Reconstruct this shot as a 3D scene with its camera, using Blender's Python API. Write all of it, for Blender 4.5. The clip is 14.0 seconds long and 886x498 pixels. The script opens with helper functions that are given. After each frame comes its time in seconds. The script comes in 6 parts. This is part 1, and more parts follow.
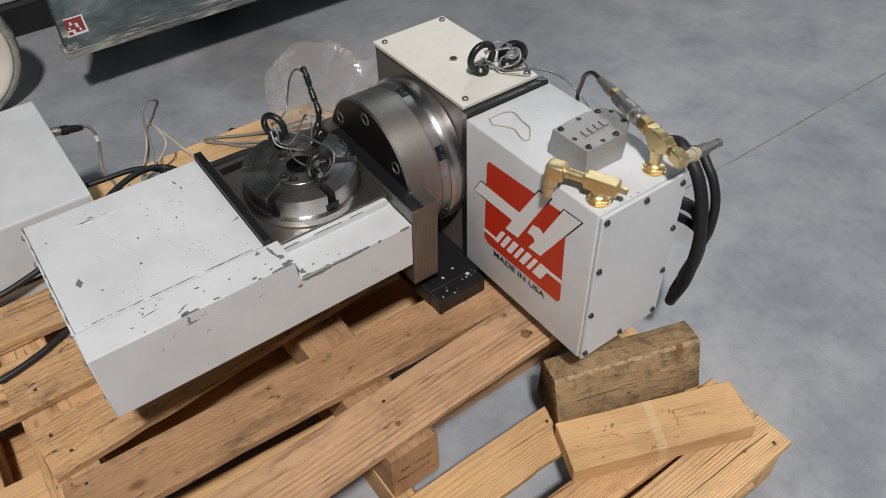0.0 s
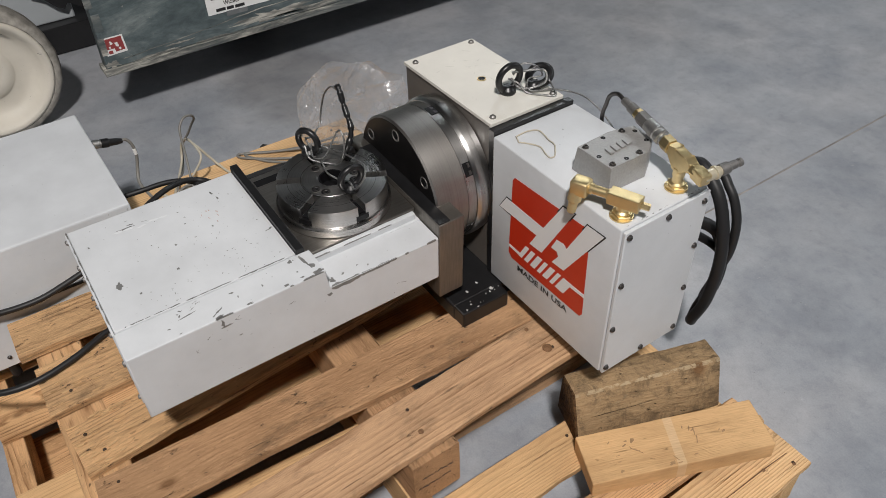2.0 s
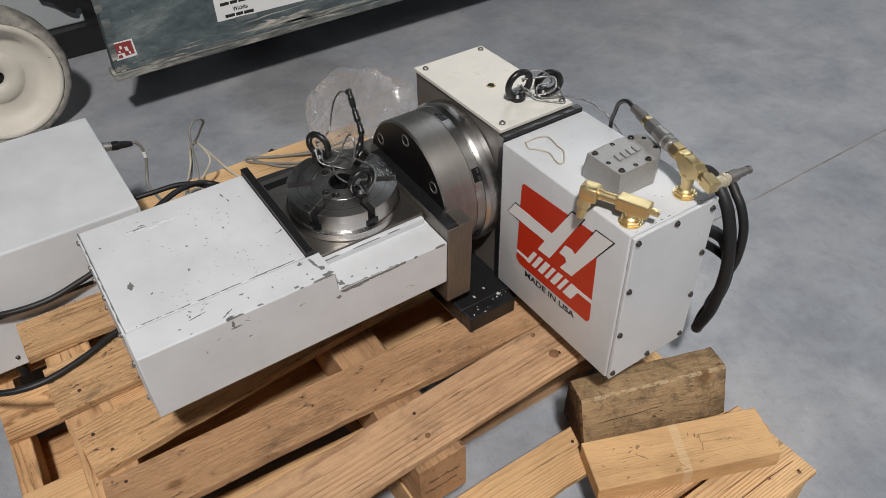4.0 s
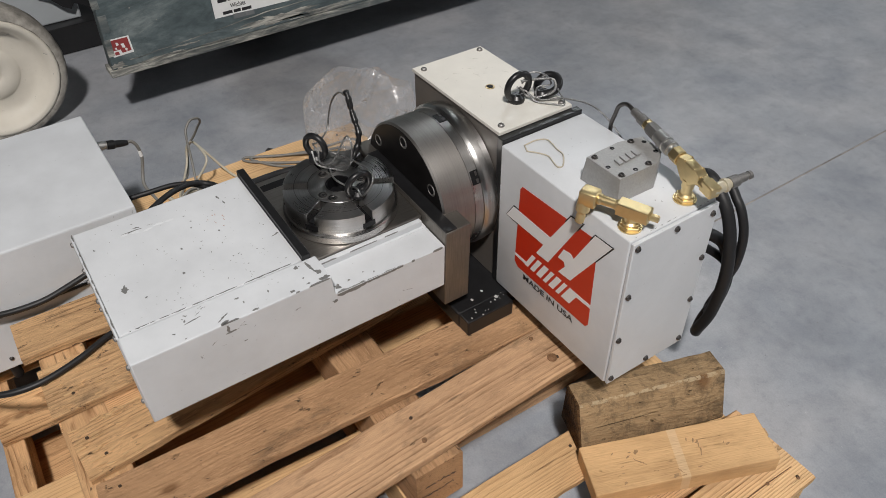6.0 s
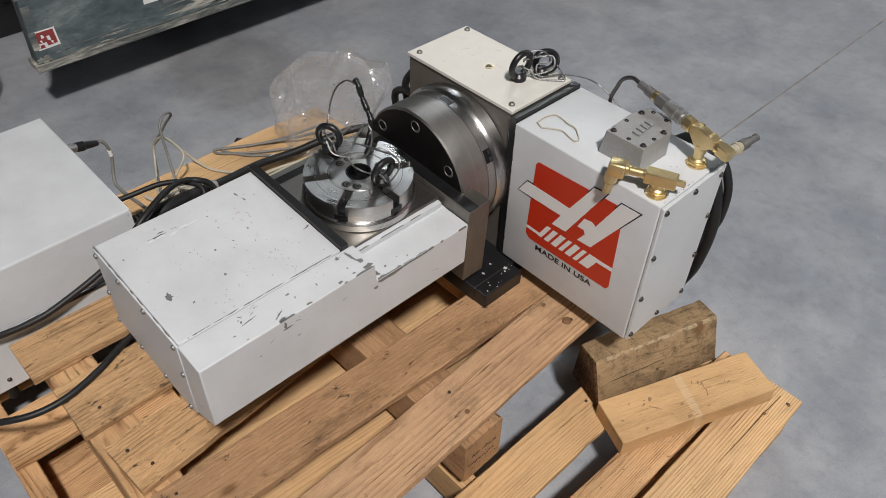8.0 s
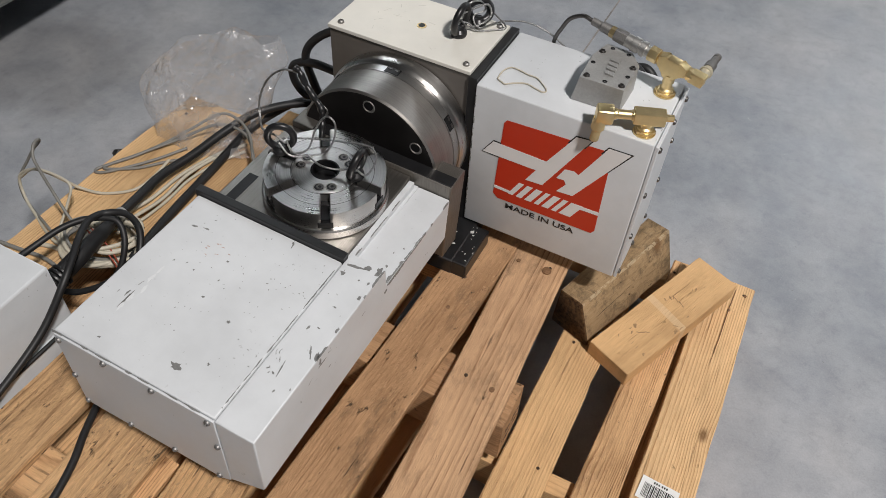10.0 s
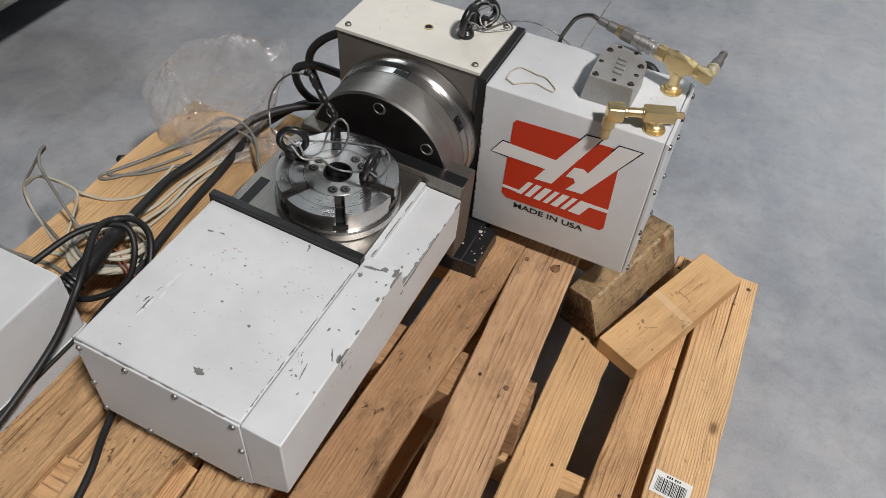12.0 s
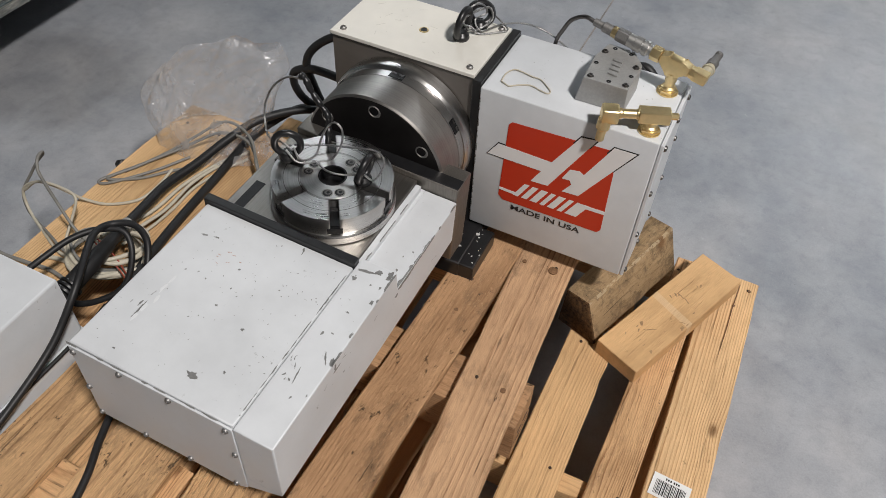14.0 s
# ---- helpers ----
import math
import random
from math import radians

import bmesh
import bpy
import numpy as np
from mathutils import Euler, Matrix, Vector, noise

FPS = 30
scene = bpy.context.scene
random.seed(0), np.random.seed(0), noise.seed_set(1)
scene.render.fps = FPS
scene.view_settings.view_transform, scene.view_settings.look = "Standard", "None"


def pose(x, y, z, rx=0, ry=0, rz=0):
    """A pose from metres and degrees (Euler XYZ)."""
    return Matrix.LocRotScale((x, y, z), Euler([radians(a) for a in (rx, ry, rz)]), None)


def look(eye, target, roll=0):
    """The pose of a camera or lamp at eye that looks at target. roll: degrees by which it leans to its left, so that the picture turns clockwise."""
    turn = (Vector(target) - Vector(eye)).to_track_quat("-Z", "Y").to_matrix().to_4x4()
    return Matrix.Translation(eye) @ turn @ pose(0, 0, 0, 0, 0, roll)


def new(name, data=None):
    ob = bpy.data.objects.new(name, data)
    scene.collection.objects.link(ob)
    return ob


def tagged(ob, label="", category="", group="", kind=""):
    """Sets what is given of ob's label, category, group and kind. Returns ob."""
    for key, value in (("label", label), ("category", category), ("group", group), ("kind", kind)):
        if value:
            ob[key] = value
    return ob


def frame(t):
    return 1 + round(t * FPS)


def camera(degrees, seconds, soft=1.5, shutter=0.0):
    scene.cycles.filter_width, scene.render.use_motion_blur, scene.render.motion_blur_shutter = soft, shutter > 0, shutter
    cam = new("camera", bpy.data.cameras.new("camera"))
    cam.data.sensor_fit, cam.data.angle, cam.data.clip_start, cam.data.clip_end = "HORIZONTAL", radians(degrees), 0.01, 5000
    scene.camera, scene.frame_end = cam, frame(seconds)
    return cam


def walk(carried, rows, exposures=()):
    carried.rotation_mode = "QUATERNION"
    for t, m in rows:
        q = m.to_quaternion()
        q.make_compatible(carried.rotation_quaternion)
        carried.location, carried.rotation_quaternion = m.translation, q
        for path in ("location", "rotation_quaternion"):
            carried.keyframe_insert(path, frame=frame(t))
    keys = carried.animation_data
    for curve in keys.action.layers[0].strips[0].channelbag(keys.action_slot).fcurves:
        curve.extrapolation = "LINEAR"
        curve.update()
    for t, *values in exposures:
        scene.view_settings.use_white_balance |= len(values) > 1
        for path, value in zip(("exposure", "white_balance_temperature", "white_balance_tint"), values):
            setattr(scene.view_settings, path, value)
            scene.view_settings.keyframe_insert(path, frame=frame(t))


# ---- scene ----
cam = camera(60.5, 14.0, 0.55)
PATH = [
    (0, (1.124, -0.54, 1.307), (-0.066, 0.288, -0.072), -2.0),
    (0.5, (1.138, -0.553, 1.311), (-0.066, 0.272, -0.056), -1.9),
    (1, (1.148, -0.557, 1.315), (-0.074, 0.264, -0.039), -2.0),
    (1.5, (1.151, -0.56, 1.317), (-0.094, 0.251, -0.023), -2.2),
    (2, (1.15, -0.571, 1.316), (-0.105, 0.242, -0.012), -2.1),
    (2.5, (1.15, -0.579, 1.315), (-0.112, 0.236, -0.005), -1.9),
    (3, (1.153, -0.588, 1.315), (-0.117, 0.232, 0.006), -1.6),
    (5.5, (1.142, -0.579, 1.315), (-0.123, 0.242, 0.001), -1.3),
    (6, (1.138, -0.576, 1.318), (-0.123, 0.242, -0.002), -1.2),
    (6.5, (1.146, -0.589, 1.327), (-0.113, 0.225, 0.004), -1.1),
    (7, (1.17, -0.609, 1.337), (-0.095, 0.2, 0.015), -0.8),
    (7.5, (1.124, -0.654, 1.347), (-0.108, 0.187, 0.014), -0.9),
    (8, (1.008, -0.769, 1.359), (-0.024, 0.246, -0.021), 1.7),
    (8.2, (0.97, -0.803, 1.354), (0.022, 0.267, -0.044), 2.6),
    (10.5, (0.666, -0.866, 1.354), (0.144, 0.347, -0.149), 3.7),
    (11, (0.658, -0.881, 1.358), (0.147, 0.335, -0.146), 3.8),
    (11.5, (0.663, -0.881, 1.357), (0.154, 0.341, -0.143), 4.1),
    (12, (0.664, -0.876, 1.357), (0.146, 0.35, -0.137), 4.0),
    (12.5, (0.672, -0.874, 1.356), (0.148, 0.35, -0.137), 3.8),
    (13, (0.677, -0.87, 1.351), (0.153, 0.357, -0.139), 3.7),
    (13.5, (0.681, -0.868, 1.355), (0.147, 0.356, -0.135), 3.3),
    (14, (0.68, -0.867, 1.357), (0.143, 0.355, -0.133), 3.1),
]
walk(cam, [(t, look(eye, target, roll)) for t, eye, target, roll in PATH])

# ---- world and lamps ----
world = bpy.data.worlds.new("world")
scene.world = world
world.use_nodes = True
world.node_tree.nodes["Background"].inputs[0].default_value = (0.75, 0.85, 1.0, 1)
world.node_tree.nodes["Background"].inputs[1].default_value = 0.004
scene.view_settings.exposure = 0.0


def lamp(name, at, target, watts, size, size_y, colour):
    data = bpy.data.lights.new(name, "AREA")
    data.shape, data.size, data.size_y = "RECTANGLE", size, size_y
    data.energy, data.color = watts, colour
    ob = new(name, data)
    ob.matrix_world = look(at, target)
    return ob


# unseen key light without a fixture; its place follows the cast shadows
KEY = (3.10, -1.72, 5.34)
lamp("key_light", KEY, (0.0, 0.1, 0.3), 358, 0.43, 0.43, (1.0, 0.955, 0.92))
# added unseen fill lights: drum highlight and floor sheen, far floor, south-facing sides
lamp("fill_light", (-3.6, 4.6, 4.8), (-0.8, 1.7, 0), 60, 2.4, 0.5, (0.88, 0.95, 1.0))
lamp("fill_light", (2.6, 6.3, 3.7), (2.4, 5.0, 0), 62, 3.2, 0.5, (0.88, 0.95, 1.0))
lamp("fill_light", (0.9, -4.8, 3.9), (0.5, -1.0, 0.2), 6, 1.6, 0.4, (0.90, 0.95, 1.0))


# ---- materials ----
def material(name):
    m = bpy.data.materials.new(name)
    m.use_nodes = True
    nt = m.node_tree
    return m, nt, nt.nodes["Principled BSDF"]


def node(nt, kind, **values):
    n = nt.nodes.new(kind)
    for key, value in values.items():
        if key in n.inputs:
            n.inputs[key].default_value = value
    return n


def link(nt, a, b):
    nt.links.new(a, b)


def ramp(nt, source, stops):
    r = nt.nodes.new("ShaderNodeValToRGB")
    els = r.color_ramp.elements
    while len(els) < len(stops):
        els.new(0.5)
    for e, (p, c) in zip(els, stops):
        e.position, e.color = p, (*c, 1) if len(c) == 3 else c
    link(nt, source, r.inputs[0])
    return r.outputs[0]


def mix(nt, fac, a, b, mode="MIX"):
    n = nt.nodes.new("ShaderNodeMix")
    n.data_type, n.blend_type = "RGBA", mode
    for sock, v in ((n.inputs[0], fac), (n.inputs[6], a), (n.inputs[7], b)):
        if isinstance(v, (int, float)):
            sock.default_value = v
        elif isinstance(v, tuple):
            sock.default_value = (*v, 1)
        else:
            link(nt, v, sock)
    return n.outputs[2]


def maths(nt, op, a, b=0.0):
    n = nt.nodes.new("ShaderNodeMath")
    n.operation = op
    for sock, v in ((n.inputs[0], a), (n.inputs[1], b)):
        if isinstance(v, (int, float)):
            sock.default_value = v
        else:
            link(nt, v, sock)
    return n.outputs[0]


def coords(nt, scale=(1, 1, 1), shift=False):
    """Object coordinates, scaled; with shift, moved by each object's own random number."""
    tc = nt.nodes.new("ShaderNodeTexCoord")
    mp = nt.nodes.new("ShaderNodeMapping")
    mp.inputs["Scale"].default_value = scale
    link(nt, tc.outputs["Object"], mp.inputs["Vector"])
    if shift:
        info = nt.nodes.new("ShaderNodeObjectInfo")
        comb = nt.nodes.new("ShaderNodeCombineXYZ")
        for k in range(3):
            link(nt, maths(nt, "MULTIPLY", info.outputs["Random"], 37.0 + 23 * k), comb.inputs[k])
        link(nt, comb.outputs[0], mp.inputs["Location"])
    return mp.outputs[0]


def noise_of(nt, vec, scale, detail=4.0, rough=0.55, distort=0.0):
    n = node(nt, "ShaderNodeTexNoise", Scale=scale, Detail=detail, Roughness=rough, Distortion=distort)
    link(nt, vec, n.inputs["Vector"])
    return n.outputs["Fac"]


def bump(nt, bsdf, height, strength, distance=0.001):
    b = node(nt, "ShaderNodeBump", Strength=strength, Distance=distance)
    link(nt, height, b.inputs["Height"])
    link(nt, b.outputs[0], bsdf.inputs["Normal"])


def plain(name, colour, rough=0.5, metal=0.0, var=0.15, scale=40.0, relief=0.1, spec=0.5):
    """A surface of one colour with two scales of variation in tone and gloss, and fine relief."""
    m, nt, b = material(name)
    v = coords(nt)
    n1, n2 = noise_of(nt, v, scale), noise_of(nt, v, scale * 0.12)
    lo = tuple(c * (1 - var) for c in colour)
    hi = tuple(min(1, c * (1 + var * 0.6)) for c in colour)
    f = maths(nt, "ADD", maths(nt, "MULTIPLY", n1, 0.5), maths(nt, "MULTIPLY", n2, 0.5))
    link(nt, ramp(nt, f, ((0.3, lo), (0.7, hi))), b.inputs["Base Color"])
    link(nt, maths(nt, "ADD", maths(nt, "MULTIPLY", n2, 0.25), max(0.02, rough - 0.12)), b.inputs["Roughness"])
    b.inputs["Metallic"].default_value = metal
    b.inputs["Specular IOR Level"].default_value = spec
    bump(nt, b, n1, relief)
    return m


def painted(name, colour, chips=0.0, rough=0.38, dirt=0.12):
    """White enamel on sheet steel: orange peel, faint grey smudges, and small chips down to grey metal."""
    m, nt, b = material(name)
    v = coords(nt)
    smudge = ramp(nt, noise_of(nt, v, 7, 6, 0.65), ((0.35, tuple(c * (1 - dirt) for c in colour)), (0.65, colour)))
    specks = ramp(nt, noise_of(nt, v, 160, 3, 0.5), ((0.24, (0.35, 0.34, 0.32)), (0.28, (1, 1, 1))))
    col = mix(nt, 0.5, smudge, specks, "MULTIPLY")
    if chips:
        a = noise_of(nt, coords(nt, (1, 0.55, 1)), 75, 4, 0.65, 0.6)
        region = ramp(nt, noise_of(nt, v, 9, 2), ((0.45, (0, 0, 0)), (0.62, (1, 1, 1))))
        cut = ramp(nt, a, ((0.70 - chips, (0, 0, 0)), (0.715 - chips, (1, 1, 1))))
        mask = maths(nt, "MULTIPLY", region, cut)
        col = mix(nt, mask, col, (0.16, 0.16, 0.155))
        bump(nt, b, maths(nt, "SUBTRACT", maths(nt, "MULTIPLY", noise_of(nt, v, 420, 2), 0.15), mask), 0.35, 0.0006)
    else:
        bump(nt, b, noise_of(nt, v, 420, 2), 0.06, 0.0006)
    link(nt, col, b.inputs["Base Color"])
    link(nt, ramp(nt, noise_of(nt, v, 14, 4), ((0.3, (rough - 0.08,) * 3), (0.7, (rough + 0.12,) * 3))), b.inputs["Roughness"])
    return m


def timber(name, light, dark, ring=0.004, grain=0.7, stain_shade=0.3, dirt=(0.10, 0.07, 0.045), saw=0.5, blotch=0.0, edge=None, band=None, wobble=1.0, butt=None):
    """Sawn softwood, grain along local y: growth rings round a pith line outside the board, bent round
    knots, with fibres, short dark checks, saw marks, grime and pale worn corners (edge: half width, height)."""
    m, nt, b = material(name)
    info = nt.nodes.new("ShaderNodeObjectInfo")
    rnd = info.outputs["Random"]
    own = coords(nt)
    sep = nt.nodes.new("ShaderNodeSeparateXYZ")
    link(nt, own, sep.inputs[0])
    x, y, z = sep.outputs
    long = coords(nt, (1, 0.10, 1), True)
    drift = maths(nt, "SUBTRACT", noise_of(nt, long, 5.0, 2, 0.4), 0.5)
    sway = maths(nt, "SUBTRACT", noise_of(nt, coords(nt, (1, 0.16, 1), True), 22.0, 3, 0.55), 0.5)
    # knots: sparse cells on the face
    kn = node(nt, "ShaderNodeTexVoronoi", Scale=1.9)
    kn.voronoi_dimensions = "2D"
    link(nt, coords(nt, (1.5, 0.8, 1), True), kn.inputs["Vector"])
    kd = kn.outputs["Distance"]
    swirl = ramp(nt, kd, ((0.0, (1, 1, 1)), (0.12, (0, 0, 0))))
    px = maths(nt, "ADD", x, maths(nt, "MULTIPLY", maths(nt, "SUBTRACT", maths(nt, "FRACT", maths(nt, "MULTIPLY", rnd, 13.7)), 0.5), 0.13))
    px = maths(nt, "ADD", px, maths(nt, "MULTIPLY", drift, 0.045 * wobble))
    pz = maths(nt, "ADD", maths(nt, "ADD", z, 0.035), maths(nt, "MULTIPLY", drift, 0.055 * wobble))
    r = maths(nt, "SQRT", maths(nt, "ADD", maths(nt, "MULTIPLY", px, px), maths(nt, "MULTIPLY", pz, pz)))
    r = maths(nt, "ADD", r, maths(nt, "ADD", maths(nt, "MULTIPLY", sway, 0.012 * wobble), maths(nt, "MULTIPLY", swirl, 0.006)))
    phase = maths(nt, "FRACT", maths(nt, "DIVIDE", r, ring))
    late = ramp(nt, phase, ((0.0, (0.10, 0.10, 0.10)), (0.45, (0.14, 0.14, 0.14)), (0.78, (0.65, 0.65, 0.65)), (0.88, (1, 1, 1)), (0.99, (0.15, 0.15, 0.15))))
    broken = ramp(nt, noise_of(nt, coords(nt, (1, 0.12, 1), True), 46, 4, 0.65), ((0.34, (0.7 - 0.55 * min(1, wobble),) * 3), (0.64, (1, 1, 1))))
    rings = maths(nt, "MULTIPLY", late, broken)
    fibre = noise_of(nt, coords(nt, (1, 0.03, 1), True), 520, 4, 0.7)
    f = maths(nt, "ADD", maths(nt, "MULTIPLY", rings, grain), maths(nt, "MULTIPLY", maths(nt, "SUBTRACT", fibre, 0.5), 0.62))
    col = ramp(nt, maths(nt, "ADD", f, 0.3), ((0.0, tuple(min(0.95, c * 1.16) for c in light)), (0.34, light), (1.0, dark)))
    tone = ramp(nt, rnd, ((0.0, (0.86, 0.83, 0.80)), (0.35, (1.0, 0.95, 0.90)), (0.7, (0.93, 0.93, 0.93)), (1.0, (1.10, 1.07, 1.02))))
    col = mix(nt, 1.0, col, tone, "MULTIPLY")
    wash = ramp(nt, noise_of(nt, coords(nt, (1, 0.3, 1), True), 9, 5, 0.65), ((0.3, (0.62, 0.58, 0.54)), (0.5, (0.97, 0.96, 0.95)), (0.7, (1.20, 1.19, 1.17))))
    col = mix(nt, 0.9, col, wash, "MULTIPLY")
    # sawn faces: short ragged tooth marks across the board
    tooth = noise_of(nt, coords(nt, (1, 0.11, 1), True), 330, 5, 0.75)
    col = mix(nt, min(1.0, saw * 0.62), col, ramp(nt, tooth, ((0.30, (0.52, 0.45, 0.39)), (0.43, (0.94, 0.93, 0.92)), (0.66, (1.20, 1.19, 1.18)))), "MULTIPLY")
    patch = noise_of(nt, coords(nt, (1, 0.45, 1), True), 14, 7, 0.8)
    grime = ramp(nt, patch, ((0.53, (0, 0, 0)), (0.70, (1, 1, 1))))
    col = mix(nt, maths(nt, "MULTIPLY", grime, stain_shade), col, dirt)
    check = ramp(nt, noise_of(nt, coords(nt, (1, 0.045, 1), True), 120, 3, 0.6), ((0.66, (0, 0, 0)), (0.72, (1, 1, 1))))
    col = mix(nt, maths(nt, "MULTIPLY", check, min(0.8, 0.05 + stain_shade)), col, dirt)
    pit = ramp(nt, noise_of(nt, coords(nt, (1, 0.5, 1), True), 75, 5, 0.75), ((0.66 - 0.05 * saw, (0, 0, 0)), (0.72 - 0.05 * saw, (1, 1, 1))))
    col = mix(nt, maths(nt, "MULTIPLY", pit, min(0.9, stain_shade * 1.6)), col, dirt)
    fuzz = ramp(nt, noise_of(nt, coords(nt, (1, 0.35, 1), True), 240, 3, 0.6), ((0.60, (0, 0, 0)), (0.70, (1, 1, 1))))
    col = mix(nt, maths(nt, "MULTIPLY", fuzz, 0.45 * saw), col, tuple(min(0.9, c * 1.3) for c in light))
    col = mix(nt, ramp(nt, kd, ((0.012, (0.75, 0.75, 0.75)), (0.022, (0.3, 0.3, 0.3)), (0.032, (0, 0, 0)))), col, (0.16, 0.075, 0.03))
    if blotch:
        dark_spots = ramp(nt, noise_of(nt, own, 30, 8, 0.8, 0.4), ((0.47, (0, 0, 0)), (0.62, (1, 1, 1))))
        col = mix(nt, maths(nt, "MULTIPLY", dark_spots, blotch), col, (0.045, 0.035, 0.026))
        pale_spots = ramp(nt, noise_of(nt, coords(nt, (1, 0.6, 1), True), 85, 5, 0.7), ((0.60, (0, 0, 0)), (0.68, (1, 1, 1))))
        col = mix(nt, maths(nt, "MULTIPLY", pale_spots, blotch * 0.7), col, (0.42, 0.32, 0.20))
    if edge:
        near = maths(nt, "MULTIPLY", maths(nt, "GREATER_THAN", maths(nt, "ABSOLUTE", x), edge[0] - 0.004), maths(nt, "GREATER_THAN", z, edge[1] - 0.005))
        torn = ramp(nt, noise_of(nt, own, 70, 4, 0.7), ((0.46, (0, 0, 0)), (0.54, (0.6, 0.6, 0.6))))
        col = mix(nt, maths(nt, "MULTIPLY", near, torn), col, (0.58, 0.46, 0.30))
    if butt:  # dark sawn end grain
        rough_end = ramp(nt, noise_of(nt, own, 160, 5, 0.7), ((0.35, (0.030, 0.016, 0.008)), (0.65, (0.16, 0.085, 0.038))))
        col = mix(nt, maths(nt, "LESS_THAN", y, butt), col, rough_end)
    if band:
        slant = maths(nt, "ADD", y, maths(nt, "MULTIPLY", x, 0.10))
        inside = maths(nt, "MULTIPLY", maths(nt, "GREATER_THAN", slant, band[0]), maths(nt, "LESS_THAN", slant, band[1]))
        col = mix(nt, maths(nt, "MULTIPLY", inside, 0.38), col, (0.74, 0.58, 0.38))
    link(nt, col, b.inputs["Base Color"])
    b.inputs["Roughness"].default_value = 0.8
    b.inputs["Specular IOR Level"].default_value = 0.18
    h = maths(nt, "ADD", maths(nt, "MULTIPLY", fibre, 0.7), maths(nt, "MULTIPLY", tooth, saw * 1.2))
    h = maths(nt, "SUBTRACT", h, maths(nt, "ADD", maths(nt, "MULTIPLY", check, 0.7), maths(nt, "MULTIPLY", pit, 0.7)))
    h = maths(nt, "ADD", h, maths(nt, "MULTIPLY", rings, 0.25))
    bump(nt, b, h, 1.0, 0.0023 + 0.0016 * max(0.0, saw - 0.45))
    return m


def steel(name, colour, rough, rings=False, streak=(1, 1, 1), stain_shade=0.3, fan=0.5):
    """Machined steel: tool marks along streak, or turned round local z with rings, and faint oil stains."""
    m, nt, b = material(name)
    v = coords(nt)
    if rings:
        sep = nt.nodes.new("ShaderNodeSeparateXYZ")
        link(nt, v, sep.inputs[0])
        r = maths(nt, "SQRT", maths(nt, "ADD", maths(nt, "MULTIPLY", sep.outputs[0], sep.outputs[0]), maths(nt, "MULTIPLY", sep.outputs[1], sep.outputs[1])))
        comb = nt.nodes.new("ShaderNodeCombineXYZ")
        link(nt, r, comb.inputs[0])
        link(nt, maths(nt, "MULTIPLY", sep.outputs[2], 1.0), comb.inputs[1])
        marks = noise_of(nt, comb.outputs[0], 420, 5, 0.75)
    else:
        marks = noise_of(nt, coords(nt, streak), 500, 3, 0.6)
    blot = noise_of(nt, v, 16, 5, 0.6)
    f = maths(nt, "ADD", maths(nt, "MULTIPLY", marks, 0.5), maths(nt, "MULTIPLY", blot, 0.5))
    link(nt, ramp(nt, f, ((0.3, tuple(c * (1 - stain_shade) for c in colour)), (0.65, colour))), b.inputs["Base Color"])
    b.inputs["Metallic"].default_value = 1.0
    link(nt, ramp(nt, f, ((0.3, (rough + 0.1,) * 3), (0.7, (max(0.05, rough - 0.06),) * 3))), b.inputs["Roughness"])
    if rings:  # fine turning grooves spread the highlights into fans
        cross = nt.nodes.new("ShaderNodeCombineXYZ")
        link(nt, maths(nt, "MULTIPLY", sep.outputs[1], -1.0), cross.inputs[0])
        link(nt, sep.outputs[0], cross.inputs[1])
        tan = nt.nodes.new("ShaderNodeVectorTransform")
        tan.vector_type, tan.convert_from, tan.convert_to = "VECTOR", "OBJECT", "WORLD"
        link(nt, cross.outputs[0], tan.inputs[0])
        link(nt, tan.outputs[0], b.inputs["Tangent"])
        b.inputs["Anisotropic"].default_value = fan
        b.inputs["Anisotropic Rotation"].default_value = 0.25
    bump(nt, b, marks, 0.12, 0.0004)
    return m


